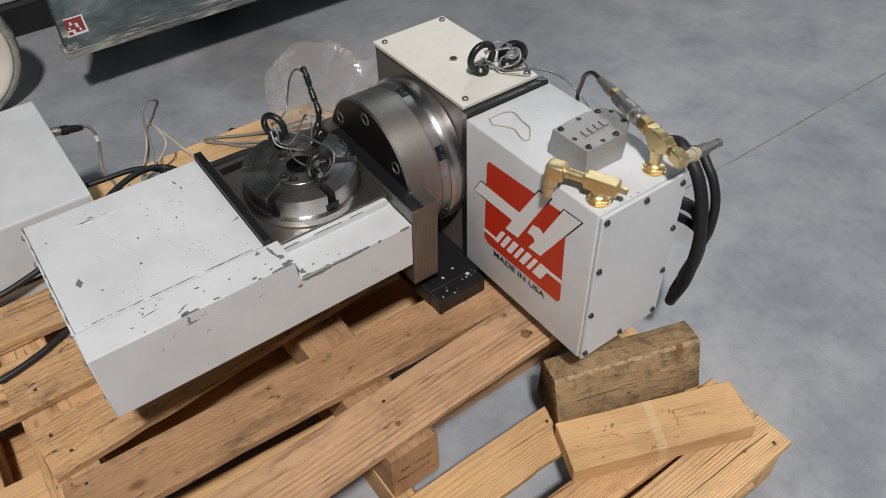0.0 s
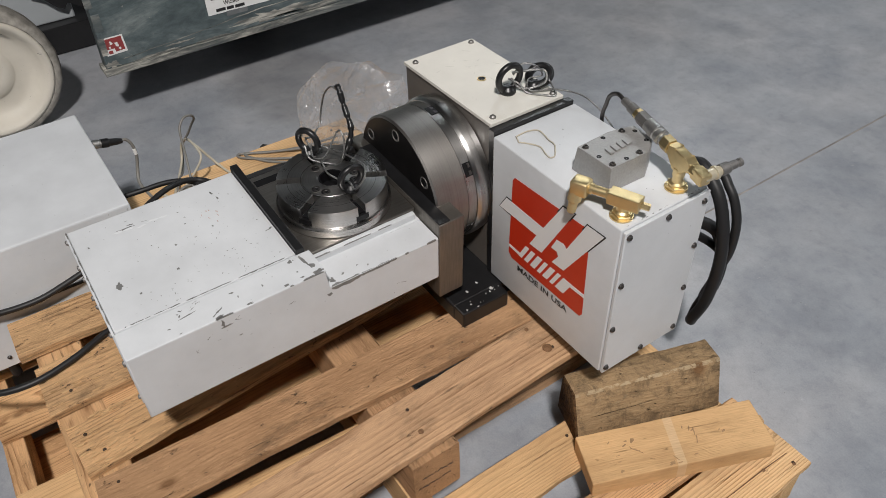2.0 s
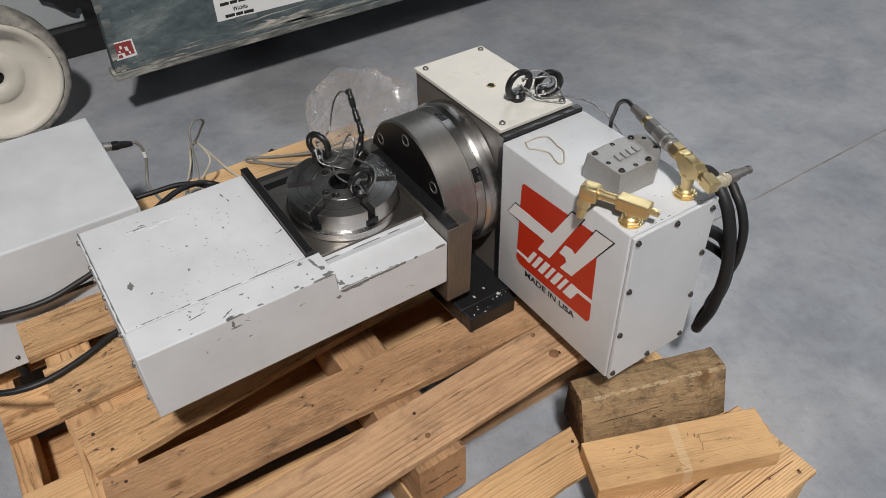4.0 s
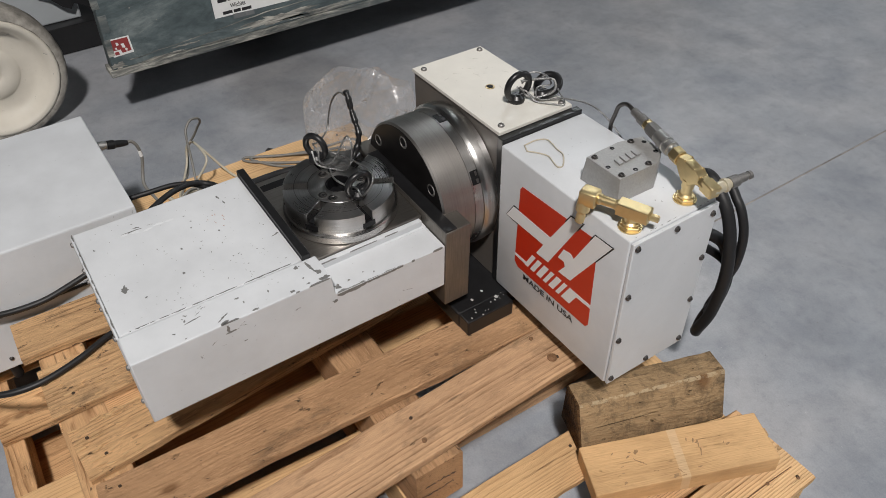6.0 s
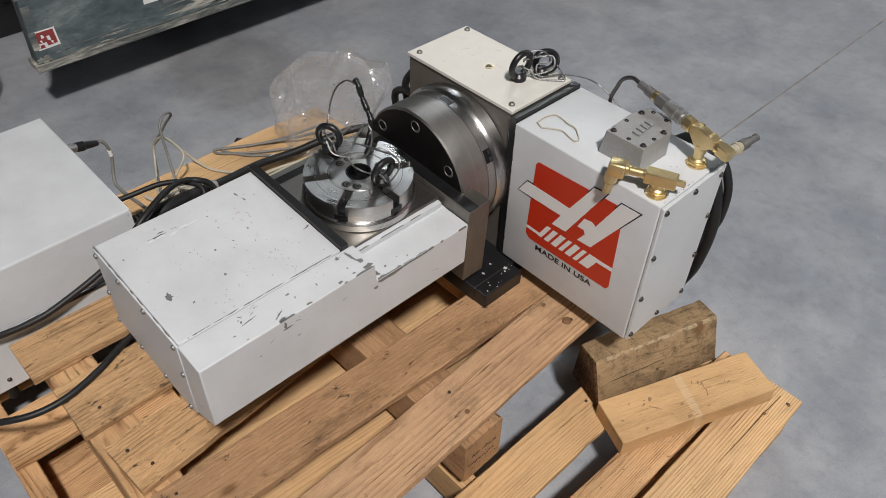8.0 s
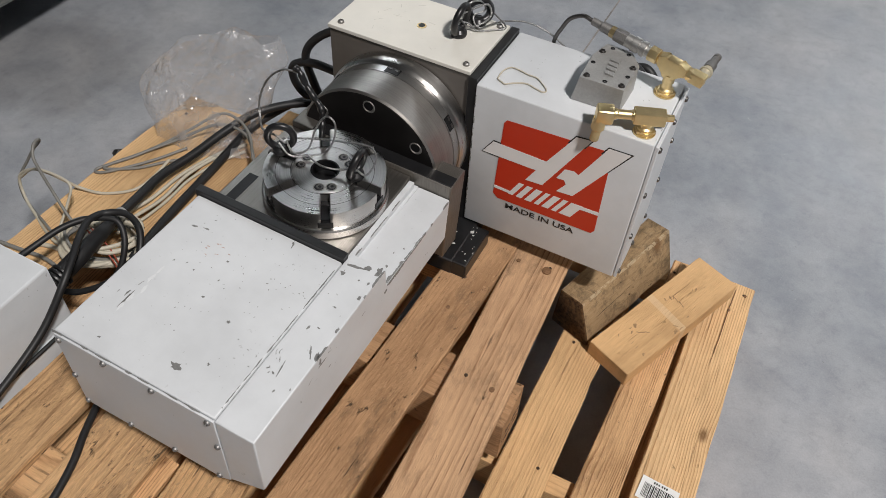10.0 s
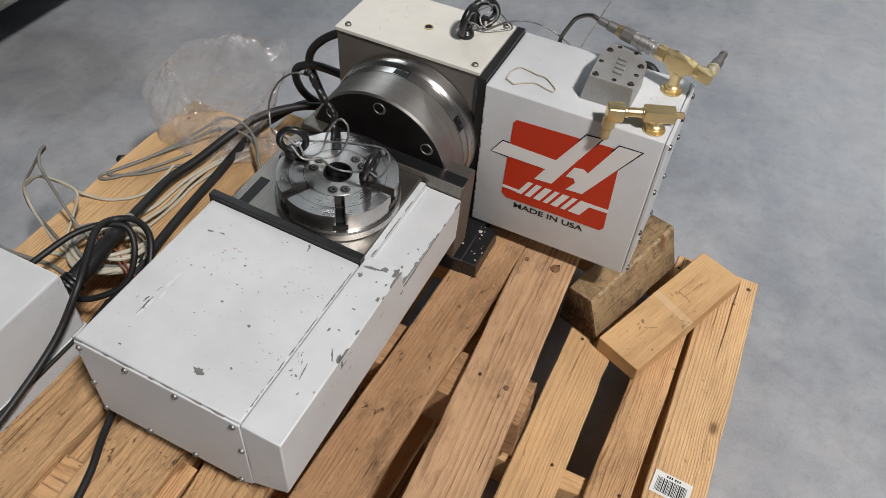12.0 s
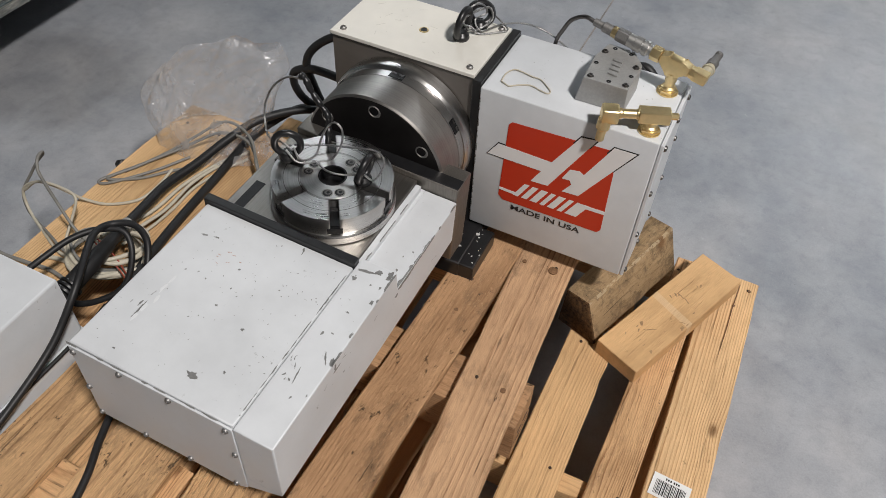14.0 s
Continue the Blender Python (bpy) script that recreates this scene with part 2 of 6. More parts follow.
def concrete():
    m, nt, b = material("sealed_concrete")
    v = coords(nt)
    cloud = noise_of(nt, v, 1.5, 5, 0.55, 0.2)
    patch = noise_of(nt, v, 4.6, 5, 0.58, 0.35)
    trowel = noise_of(nt, coords(nt, (1, 0.6, 1)), 14, 5, 0.55, 0.4)
    fine = noise_of(nt, v, 260, 2)
    col = ramp(nt, cloud, ((0.30, (0.290, 0.315, 0.350)), (0.50, (0.362, 0.378, 0.405)), (0.72, (0.430, 0.432, 0.448))))
    col = mix(nt, 0.85, col, ramp(nt, patch, ((0.3, (0.78, 0.80, 0.83)), (0.7, (1.12, 1.10, 1.08)))), "MULTIPLY")
    smear = noise_of(nt, coords(nt, (0.7, 1, 1)), 8, 6, 0.68, 0.5)
    col = mix(nt, 0.35, col, ramp(nt, smear, ((0.36, (0.78, 0.79, 0.80)), (0.50, (1, 1, 1)), (0.66, (1.08, 1.08, 1.08)))), "MULTIPLY")
    pits = ramp(nt, noise_of(nt, v, 95, 3, 0.6), ((0.70, (0, 0, 0)), (0.75, (0.6, 0.6, 0.6))))
    col = mix(nt, pits, col, (0.16, 0.15, 0.14))
    col = mix(nt, 0.5, col, ramp(nt, trowel, ((0.35, (0.85, 0.85, 0.86)), (0.65, (1.1, 1.1, 1.1)))), "MULTIPLY")
    col = mix(nt, 0.25, col, ramp(nt, fine, ((0.3, (0.7, 0.7, 0.7)), (0.7, (1.15, 1.15, 1.15)))), "MULTIPLY")
    scuff = noise_of(nt, coords(nt, (1, 6, 1)), 3.5, 5, 0.75, 1.0)
    col = mix(nt, ramp(nt, scuff, ((0.70, (0, 0, 0)), (0.80, (0.22, 0.22, 0.22)))), col, (0.48, 0.48, 0.48))
    grit = noise_of(nt, v, 34, 9, 0.78, 0.3)
    col = mix(nt, 0.55, col, ramp(nt, grit, ((0.32, (0.74, 0.75, 0.77)), (0.48, (1, 1, 1)), (0.68, (1.14, 1.13, 1.12)))), "MULTIPLY")
    flecks = ramp(nt, noise_of(nt, coords(nt, (1, 0.55, 1)), 130, 3, 0.6, 0.8), ((0.71, (0, 0, 0)), (0.76, (0.5, 0.5, 0.5))))
    col = mix(nt, flecks, col, (0.60, 0.61, 0.62))
    # a broad, slightly brownish patch of shade beside the machine, painted into the floor colour
    off = nt.nodes.new("ShaderNodeVectorMath")
    off.operation = "DISTANCE"
    link(nt, coords(nt, (1, 1.25, 1)), off.inputs[0])
    off.inputs[1].default_value = (-1.13, 0.40, 0.0)
    far = maths(nt, "ADD", off.outputs["Value"], maths(nt, "MULTIPLY", maths(nt, "SUBTRACT", noise_of(nt, v, 6, 5, 0.6), 0.5), 0.28))
    stain_shade = ramp(nt, far, ((0.20, (1, 1, 1)), (0.36, (0, 0, 0))))
    col = mix(nt, maths(nt, "MULTIPLY", stain_shade, 0.7), col, (0.60, 0.59, 0.575), "MULTIPLY")
    link(nt, col, b.inputs["Base Color"])
    link(nt, ramp(nt, patch, ((0.3, (0.29, 0.29, 0.29)), (0.7, (0.45, 0.45, 0.45)))), b.inputs["Roughness"])
    bump(nt, b, maths(nt, "ADD", trowel, maths(nt, "MULTIPLY", fine, 0.3)), 0.12, 0.002)
    return m


def film_plastic():
    """Thin clear polythene: seen through, a little milky, with sharp gloss on its creases."""
    m, nt, b = material("clear_polythene")
    nt.nodes.remove(b)
    clear = node(nt, "ShaderNodeBsdfTransparent", Color=(0.985, 0.985, 0.985, 1))
    gloss = node(nt, "ShaderNodeBsdfGlossy", Roughness=0.17, Color=(0.95, 0.95, 0.95, 1))
    haze = node(nt, "ShaderNodeBsdfDiffuse", Color=(0.88, 0.88, 0.90, 1))
    milk = node(nt, "ShaderNodeBsdfTranslucent", Color=(0.88, 0.88, 0.90, 1))
    bp = node(nt, "ShaderNodeBump", Strength=0.8, Distance=0.004)
    folds = noise_of(nt, coords(nt, (1, 1, 0.4)), 60, 3, 0.5, 0.5)
    link(nt, folds, bp.inputs["Height"])
    for n in (gloss, haze, milk):
        link(nt, bp.outputs[0], n.inputs["Normal"])
    both = nt.nodes.new("ShaderNodeMixShader")
    link(nt, haze.outputs[0], both.inputs[1])
    link(nt, milk.outputs[0], both.inputs[2])
    m1 = nt.nodes.new("ShaderNodeMixShader")
    cloudy = ramp(nt, noise_of(nt, coords(nt), 14, 3), ((0.38, (0.12, 0.12, 0.12)), (0.64, (0.34, 0.34, 0.34))))
    link(nt, cloudy, m1.inputs[0])
    link(nt, clear.outputs[0], m1.inputs[1])
    link(nt, both.outputs[0], m1.inputs[2])
    m2 = nt.nodes.new("ShaderNodeMixShader")
    rim = nt.nodes.new("ShaderNodeLayerWeight")
    link(nt, ramp(nt, rim.outputs["Facing"], ((0.25, (0.07, 0.07, 0.07)), (0.85, (0.55, 0.55, 0.55)))), m2.inputs[0])
    link(nt, m1.outputs[0], m2.inputs[1])
    link(nt, gloss.outputs[0], m2.inputs[2])
    link(nt, m2.outputs[0], nt.nodes["Material Output"].inputs["Surface"])
    return m


WHITE = painted("white_enamel", (0.635, 0.655, 0.678), 0.0)
WORN = painted("worn_white_enamel", (0.64, 0.66, 0.682), 0.03)
CREAM = painted("cream_enamel", (0.74, 0.72, 0.66), 0.0, 0.45)
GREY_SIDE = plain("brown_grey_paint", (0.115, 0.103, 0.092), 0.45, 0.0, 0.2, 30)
BLACK = plain("black_paint", (0.012, 0.012, 0.013), 0.35, 0.0, 0.4, 60)
RUBBER = plain("black_rubber", (0.012, 0.012, 0.013), 0.5, 0.0, 0.3, 90)
# near-black that puts the shade inside holes and slots into the colour
RECESS = plain("recess_shade", (0.008, 0.008, 0.009), 0.35, 0.0, 0.5, 50, 0.1, 0.3)
FACE = plain("dark_drum_face", (0.010, 0.009, 0.009), 0.34, 0.0, 0.4, 30, 0.1, 0.35)
TURNED = steel("turned_steel", (0.62, 0.605, 0.59), 0.29, True, stain_shade=0.42, fan=0.6)
DRUM = steel("drum_steel", (0.48, 0.455, 0.43), 0.43, True, stain_shade=0.40, fan=0.3)
BRACKETSTEEL = steel("bracket_steel", (0.30, 0.28, 0.255), 0.5, False, (1, 1, 0.05))
MILLED = steel("milled_steel", (0.37, 0.35, 0.325), 0.42, False, (1, 0.05, 1))
DARKSTEEL = steel("dark_steel", (0.16, 0.15, 0.145), 0.38)
ZINC = steel("zinc_plate", (0.72, 0.71, 0.69), 0.40)
DULLZINC = steel("dull_zinc", (0.36, 0.35, 0.34), 0.55)
CAST = plain("bead_blasted_aluminium", (0.42, 0.415, 0.405), 0.5, 0.55, 0.15, 260, 0.4)
BRASS = plain("brass", (0.80, 0.63, 0.34), 0.40, 1.0, 0.16, 60, 0.12)
WIRE = plain("steel_wire_rope", (0.40, 0.40, 0.395), 0.38, 0.9, 0.6, 700, 1.0)
CREAMCABLE = plain("cream_cable_jacket", (0.50, 0.46, 0.37), 0.5, 0.0, 0.15, 120)
CHIP = plain("bare_chipped_metal", (0.24, 0.24, 0.235), 0.5, 0.3, 0.4, 200)
SWARF = plain("bright_swarf", (0.75, 0.75, 0.73), 0.4, 0.4, 0.2, 200)
GREYCABLE = plain("grey_cable_jacket", (0.20, 0.195, 0.18), 0.5, 0.0, 0.2, 120)
RED = plain("red_vinyl", (0.52, 0.032, 0.010), 0.35, 0.0, 0.06, 30, 0.02)
DECAL_WHITE = plain("white_vinyl", (0.78, 0.78, 0.78), 0.35, 0.0, 0.03, 30, 0.02)
INK = plain("black_ink", (0.02, 0.02, 0.022), 0.5)
PAPER = plain("label_paper", (0.80, 0.80, 0.79), 0.6, 0.0, 0.05)
BAND = plain("rubber_band", (0.50, 0.45, 0.36), 0.6, 0.0, 0.1)
PINE = timber("pine_board", (0.70, 0.45, 0.245), (0.29, 0.15, 0.068), 0.0042, 0.72, 0.40, saw=0.55)
PALE = timber("pale_pine_board", (0.68, 0.460, 0.250), (0.40, 0.23, 0.105), 0.0048, 0.50, 0.14, saw=0.22, wobble=0.6)
STRIPED = timber("striped_pine_board", (0.77, 0.54, 0.31), (0.40, 0.22, 0.095), 0.0044, 0.62, 0.12, saw=0.2, wobble=0.06)
TAN = timber("weathered_board", (0.54, 0.342, 0.196), (0.22, 0.113, 0.050), 0.0055, 0.32, 0.66, saw=0.8)
ROSY = timber("rosy_board", (0.535, 0.345, 0.208), (0.19, 0.096, 0.046), 0.0085, 0.60, 0.52, saw=0.45, wobble=1.0)
SPLIT = timber("splintery_board", (0.67, 0.430, 0.230), (0.22, 0.12, 0.055), 0.0060, 0.60, 0.60, saw=1.0)
BLOCKWOOD = timber("clean_stud", (0.75, 0.50, 0.265), (0.58, 0.355, 0.165), 0.0070, 0.10, 0.16, (0.16, 0.09, 0.04), 0.06, 0.0, None, (-0.008, 0.008))
OLDWOOD = timber("old_stained_timber", (0.40, 0.290, 0.170), (0.19, 0.128, 0.070), 0.0050, 0.30, 0.75, (0.045, 0.030, 0.018), 0.7, 0.55, (0.0275, 0.100), butt=-0.1365)
GOUGE = plain("bruised_wood", (0.39, 0.240, 0.118), 0.7, 0.0, 0.4, 200, 0.3)
NAILBROWN = plain("rusty_nail", (0.060, 0.035, 0.020), 0.7, 0.0, 0.5, 300, 0.3)
KNOT = plain("knot_wood", (0.21, 0.110, 0.052), 0.6, 0.0, 0.5, 300, 0.3)
FLOORMAT = concrete()


def worn_green():
    """Dark green machine paint, dulled by dust in long smears, with scuffs and small chips."""
    m, nt, b = material("dark_green_machine_paint")
    n1 = noise_of(nt, coords(nt, (1, 0.35, 1)), 9, 7, 0.7, 0.8)
    n2 = noise_of(nt, coords(nt, (1, 0.5, 1)), 45, 5, 0.7, 0.5)
    col = ramp(nt, n1, ((0.34, (0.060, 0.080, 0.085)), (0.52, (0.095, 0.123, 0.130)), (0.70, (0.20, 0.235, 0.235))))
    col = mix(nt, 0.6, col, ramp(nt, n2, ((0.38, (0.65, 0.66, 0.68)), (0.5, (1, 1, 1)), (0.72, (1.5, 1.45, 1.4)))), "MULTIPLY")
    chips = ramp(nt, noise_of(nt, coords(nt, (1, 0.6, 1)), 60, 4, 0.7), ((0.68, (0, 0, 0)), (0.72, (1, 1, 1))))
    col = mix(nt, maths(nt, "MULTIPLY", chips, 0.7), col, (0.36, 0.35, 0.31))
    link(nt, col, b.inputs["Base Color"])
    link(nt, ramp(nt, n1, ((0.3, (0.38, 0.38, 0.38)), (0.7, (0.6, 0.6, 0.6)))), b.inputs["Roughness"])
    bump(nt, b, maths(nt, "ADD", n1, maths(nt, "MULTIPLY", n2, 0.4)), 0.3, 0.004)
    return m


GREEN = worn_green()


def scraped():
    """Grey primer and bare steel with long pale scrapes along local y."""
    m, nt, b = material("scraped_grey_sill")
    v = coords(nt, (1, 0.12, 1))
    n1 = noise_of(nt, v, 38, 6, 0.75, 0.8)
    n2 = noise_of(nt, coords(nt, (1, 0.3, 1)), 6, 4, 0.6)
    col = ramp(nt, n1, ((0.36, (0.05, 0.06, 0.06)), (0.48, (0.22, 0.215, 0.195)), (0.60, (0.58, 0.56, 0.50))))
    col = mix(nt, ramp(nt, n2, ((0.42, (0.1, 0.1, 0.1)), (0.6, (0.9, 0.9, 0.9)))), (0.09, 0.11, 0.115), col)
    link(nt, col, b.inputs["Base Color"])
    b.inputs["Roughness"].default_value = 0.5
    bump(nt, b, n1, 0.4, 0.002)
    return m


SCRAPED = scraped()
WHEELMAT = painted("cream_wheel_paint", (0.68, 0.64, 0.56), 0.008, 0.5, 0.12)
TYRE = plain("grey_solid_tyre", (0.33, 0.312, 0.28), 0.8, 0.0, 0.75, 45, 1.0)
WALLMAT = plain("wall_paint", (0.12, 0.125, 0.13), 0.7, 0.0, 0.08, 3)
CEILMAT = plain("ceiling_paint", (0.05, 0.05, 0.05), 0.8, 0.0, 0.08, 3)


# ---- mesh helpers ----
def mesh_of(bm, name, mat, smooth=False):
    me = bpy.data.meshes.new(name)
    bmesh.ops.recalc_face_normals(bm, faces=bm.faces)
    bm.to_mesh(me)
    bm.free()
    for m in (mat if isinstance(mat, (list, tuple)) else (mat,)):
        me.materials.append(m)
    if smooth:
        me.polygons.foreach_set("use_smooth", [True] * len(me.polygons))
        me.set_sharp_from_angle(angle=radians(60 if smooth == 2 else 21))
    return me


def thing(name, at=(0, 0, 0), label="", category="", group="", kind="", m=None):
    ob = new(name)
    ob.matrix_world = m if m is not None else pose(*at)
    return tagged(ob, label, category, group, kind)


def part(name, bm, mat, parent=None, label="", m=None, smooth=True):
    ob = new(name, mesh_of(bm, name, mat, smooth))
    if parent is not None:
        ob.parent = parent
    if m is not None:
        ob.matrix_local = m
    return tagged(ob, label)


def box(x0, x1, y0, y1, z0, z1, bev=0.002, seg=2, bm=None):
    bm2 = bmesh.new()
    vs = bmesh.ops.create_cube(bm2, size=1)["verts"]
    for v in vs:
        v.co = Vector((x0 + (v.co.x + 0.5) * (x1 - x0), y0 + (v.co.y + 0.5) * (y1 - y0), z0 + (v.co.z + 0.5) * (z1 - z0)))
    if bev:
        bmesh.ops.bevel(bm2, geom=bm2.edges[:], offset=bev, segments=seg, affect="EDGES", profile=0.5)
    return join(bm, bm2)


def join(bm, other):
    if bm is None:
        return other
    me = bpy.data.meshes.new("joined")
    other.to_mesh(me)
    other.free()
    bm.from_mesh(me)
    bpy.data.meshes.remove(me)
    return bm


def turned(bm2, m):
    bmesh.ops.transform(bm2, matrix=m, verts=bm2.verts)
    return bm2


def lathe(profile, seg=48, m=None, bm=None, bev=0.0):
    """A solid of revolution round z from (radius, z) pairs, closed where the radius is 0."""
    bm2 = bmesh.new()
    rows = []
    for r, z in profile:
        if r < 1e-6:
            rows.append([bm2.verts.new((0, 0, z))])
        else:
            rows.append([bm2.verts.new((r * math.cos(2 * math.pi * k / seg), r * math.sin(2 * math.pi * k / seg), z)) for k in range(seg)])
    for a, b in zip(rows, rows[1:]):
        for k in range(seg):
            q = (k + 1) % seg
            if len(a) == 1 and len(b) == 1:
                continue
            if len(a) == 1:
                bm2.faces.new((a[0], b[q], b[k]))
            elif len(b) == 1:
                bm2.faces.new((a[k], a[q], b[0]))
            else:
                bm2.faces.new((a[k], a[q], b[q], b[k]))
    if m is not None:
        turned(bm2, m)
    return join(bm, bm2)


def prism(outline, z0, z1, bev=0.0, m=None, bm=None, seg=2):
    """A polygon (x, y) drawn up from z0 to z1."""
    bm2 = bmesh.new()
    low = [bm2.verts.new((x, y, z0)) for x, y in outline]
    top = [bm2.verts.new((x, y, z1)) for x, y in outline]
    bm2.faces.new(low[::-1])
    bm2.faces.new(top)
    n = len(outline)
    for k in range(n):
        bm2.faces.new((low[k], low[(k + 1) % n], top[(k + 1) % n], top[k]))
    if bev:
        bmesh.ops.bevel(bm2, geom=bm2.edges[:], offset=bev, segments=seg, affect="EDGES", profile=0.5)
    if m is not None:
        turned(bm2, m)
    return join(bm, bm2)


def spline(points, steps=8):
    """A smooth line through points."""
    p = [Vector(q) for q in points]
    p = [2 * p[0] - p[1]] + p + [2 * p[-1] - p[-2]]
    out = []
    for a, b, c, d in zip(p, p[1:], p[2:], p[3:]):
        for k in range(steps):
            t = k / steps
            out.append(0.5 * (2 * b + (c - a) * t + (2 * a - 5 * b + 4 * c - d) * t * t + (3 * b - a - 3 * c + d) * t ** 3))
    return out + [p[-2]]


def tube(points, r, seg=10, bm=None, steps=8, closed=False, raw=False):
    """A round cable or hose through points."""
    line = [Vector(q) for q in points] if raw else spline(points, steps)
    bm2 = bmesh.new()
    n = len(line)
    rows, up = [], Vector((0.13, 0.27, 0.95))
    for k, q in enumerate(line):
        if closed:
            d = line[(k + 1) % n] - line[k - 1]
        else:
            d = line[min(k + 1, n - 1)] - line[max(k - 1, 0)]
        d.normalize()
        a = d.cross(up)
        if a.length < 0.05:
            a = d.cross(Vector((1, 0, 0)))
        a.normalize()
        up = a.cross(d)
        rad = r(k / max(1, n - 1)) if callable(r) else r
        rows.append([bm2.verts.new(q + (a * math.cos(2 * math.pi * j / seg) + up * math.sin(2 * math.pi * j / seg)) * rad) for j in range(seg)])
    for a, b in zip(rows, rows[1:] + (rows[:1] if closed else [])):
        for j in range(seg):
            bm2.faces.new((a[j], a[(j + 1) % seg], b[(j + 1) % seg], b[j]))
    if not closed:
        bm2.faces.new(rows[0][::-1])
        bm2.faces.new(rows[-1])
    return join(bm, bm2)


def hexrod(r, z0, z1, m=None, bm=None, bev=0.0006):
    return prism([(r * math.cos(math.pi * k / 3), r * math.sin(math.pi * k / 3)) for k in range(6)], z0, z1, bev, m, bm, 1)


def between(a, b):
    """A pose at a whose local z points to b."""
    a, b = Vector(a), Vector(b)
    return Matrix.Translation(a) @ (b - a).to_track_quat("Z", "Y").to_matrix().to_4x4()


def rough_edges(bm, amount, seed, scale=9.0):
    """Moves vertices a little, for sawn and worn edges."""
    for v in bm.verts:
        q = v.co * scale + Vector((seed * 3.7, seed * 1.3, seed * 2.1))
        v.co += Vector((noise.noise(q), noise.noise(q + Vector((9, 0, 0))), noise.noise(q + Vector((0, 9, 0))))) * amount
    return bm


SCREWS = {}


def screw(parent, m, r=0.0045, mat=None, name="screw"):
    """A button-head socket screw, head along local z."""
    key = (round(r, 5), (mat or ZINC).name, name)
    if key not in SCREWS:
        bm = lathe([(0, 0.35 * r), (0.42 * r, 0.35 * r), (0.46 * r, 0.72 * r), (0.6 * r, 0.74 * r), (0.9 * r, 0.45 * r), (r, 0.1 * r), (r, -0.2 * r), (0, -0.2 * r)], 14)
        SCREWS[key] = mesh_of(bm, name, mat or ZINC, True)
    ob = new(name, SCREWS[key])
    ob.parent = parent
    ob.matrix_local = m
    return ob


# ---- the hall: floor, walls, ceiling ----
def structure(name, bm, mat, label, category):
    return tagged(part(name, bm, mat, None, "", None, False), label, category, "", "structure")


X0, X1, Y0, Y1, TOP = -7.0, 7.0, -6.0, 7.0, 6.2
bm = None
JX = 0.205  # the sawn joint runs along y here, a shallow groove
for a, b in ((X0, JX - 0.003), (JX + 0.003, X1)):
    bm = box(a, b, Y0, Y1, -0.12, 0.0, 0.0, 1, bm)
structure("floor", bm, FLOORMAT, "grey sealed concrete workshop floor with mottled patches", "floor")
structure("floor_joint", box(JX - 0.003, JX + 0.003, Y0, Y1, -0.1, -0.0015, 0, 1), plain("joint_dirt", (0.33, 0.305, 0.28), 0.9, 0.0, 0.8, 22), "dirt-filled sawn joint in the concrete floor", "floor joint")
# out of view; pale so that it throws light back onto the far floor
structure("wall_north", box(X0, X1, Y1, Y1 + 0.2, 0, TOP, 0), plain("pale_reflector_paint", (0.68, 0.69, 0.70), 0.7, 0.0, 0.08, 3), "unseen pale wall added to reflect light onto the floor", "wall")
# other walls and ceiling are unseen too, kept dark to hold down bounced fill
structure("wall_south", box(X0, X1, Y0 - 0.2, Y0, 0, TOP, 0), WALLMAT, "unseen dark grey wall closing the hall", "wall")
structure("wall_east", box(X1, X1 + 0.2, Y0, Y1, 0, TOP, 0), WALLMAT, "unseen dark grey wall closing the hall", "wall")
structure("wall_west", box(X0 - 0.2, X0, Y0, Y1, 0, TOP, 0), WALLMAT, "unseen dark grey wall closing the hall", "wall")
structure("ceiling", box(X0, X1, Y0, Y1, TOP, TOP + 0.2, 0), CEILMAT, "unseen near-black ceiling closing the hall", "ceiling")


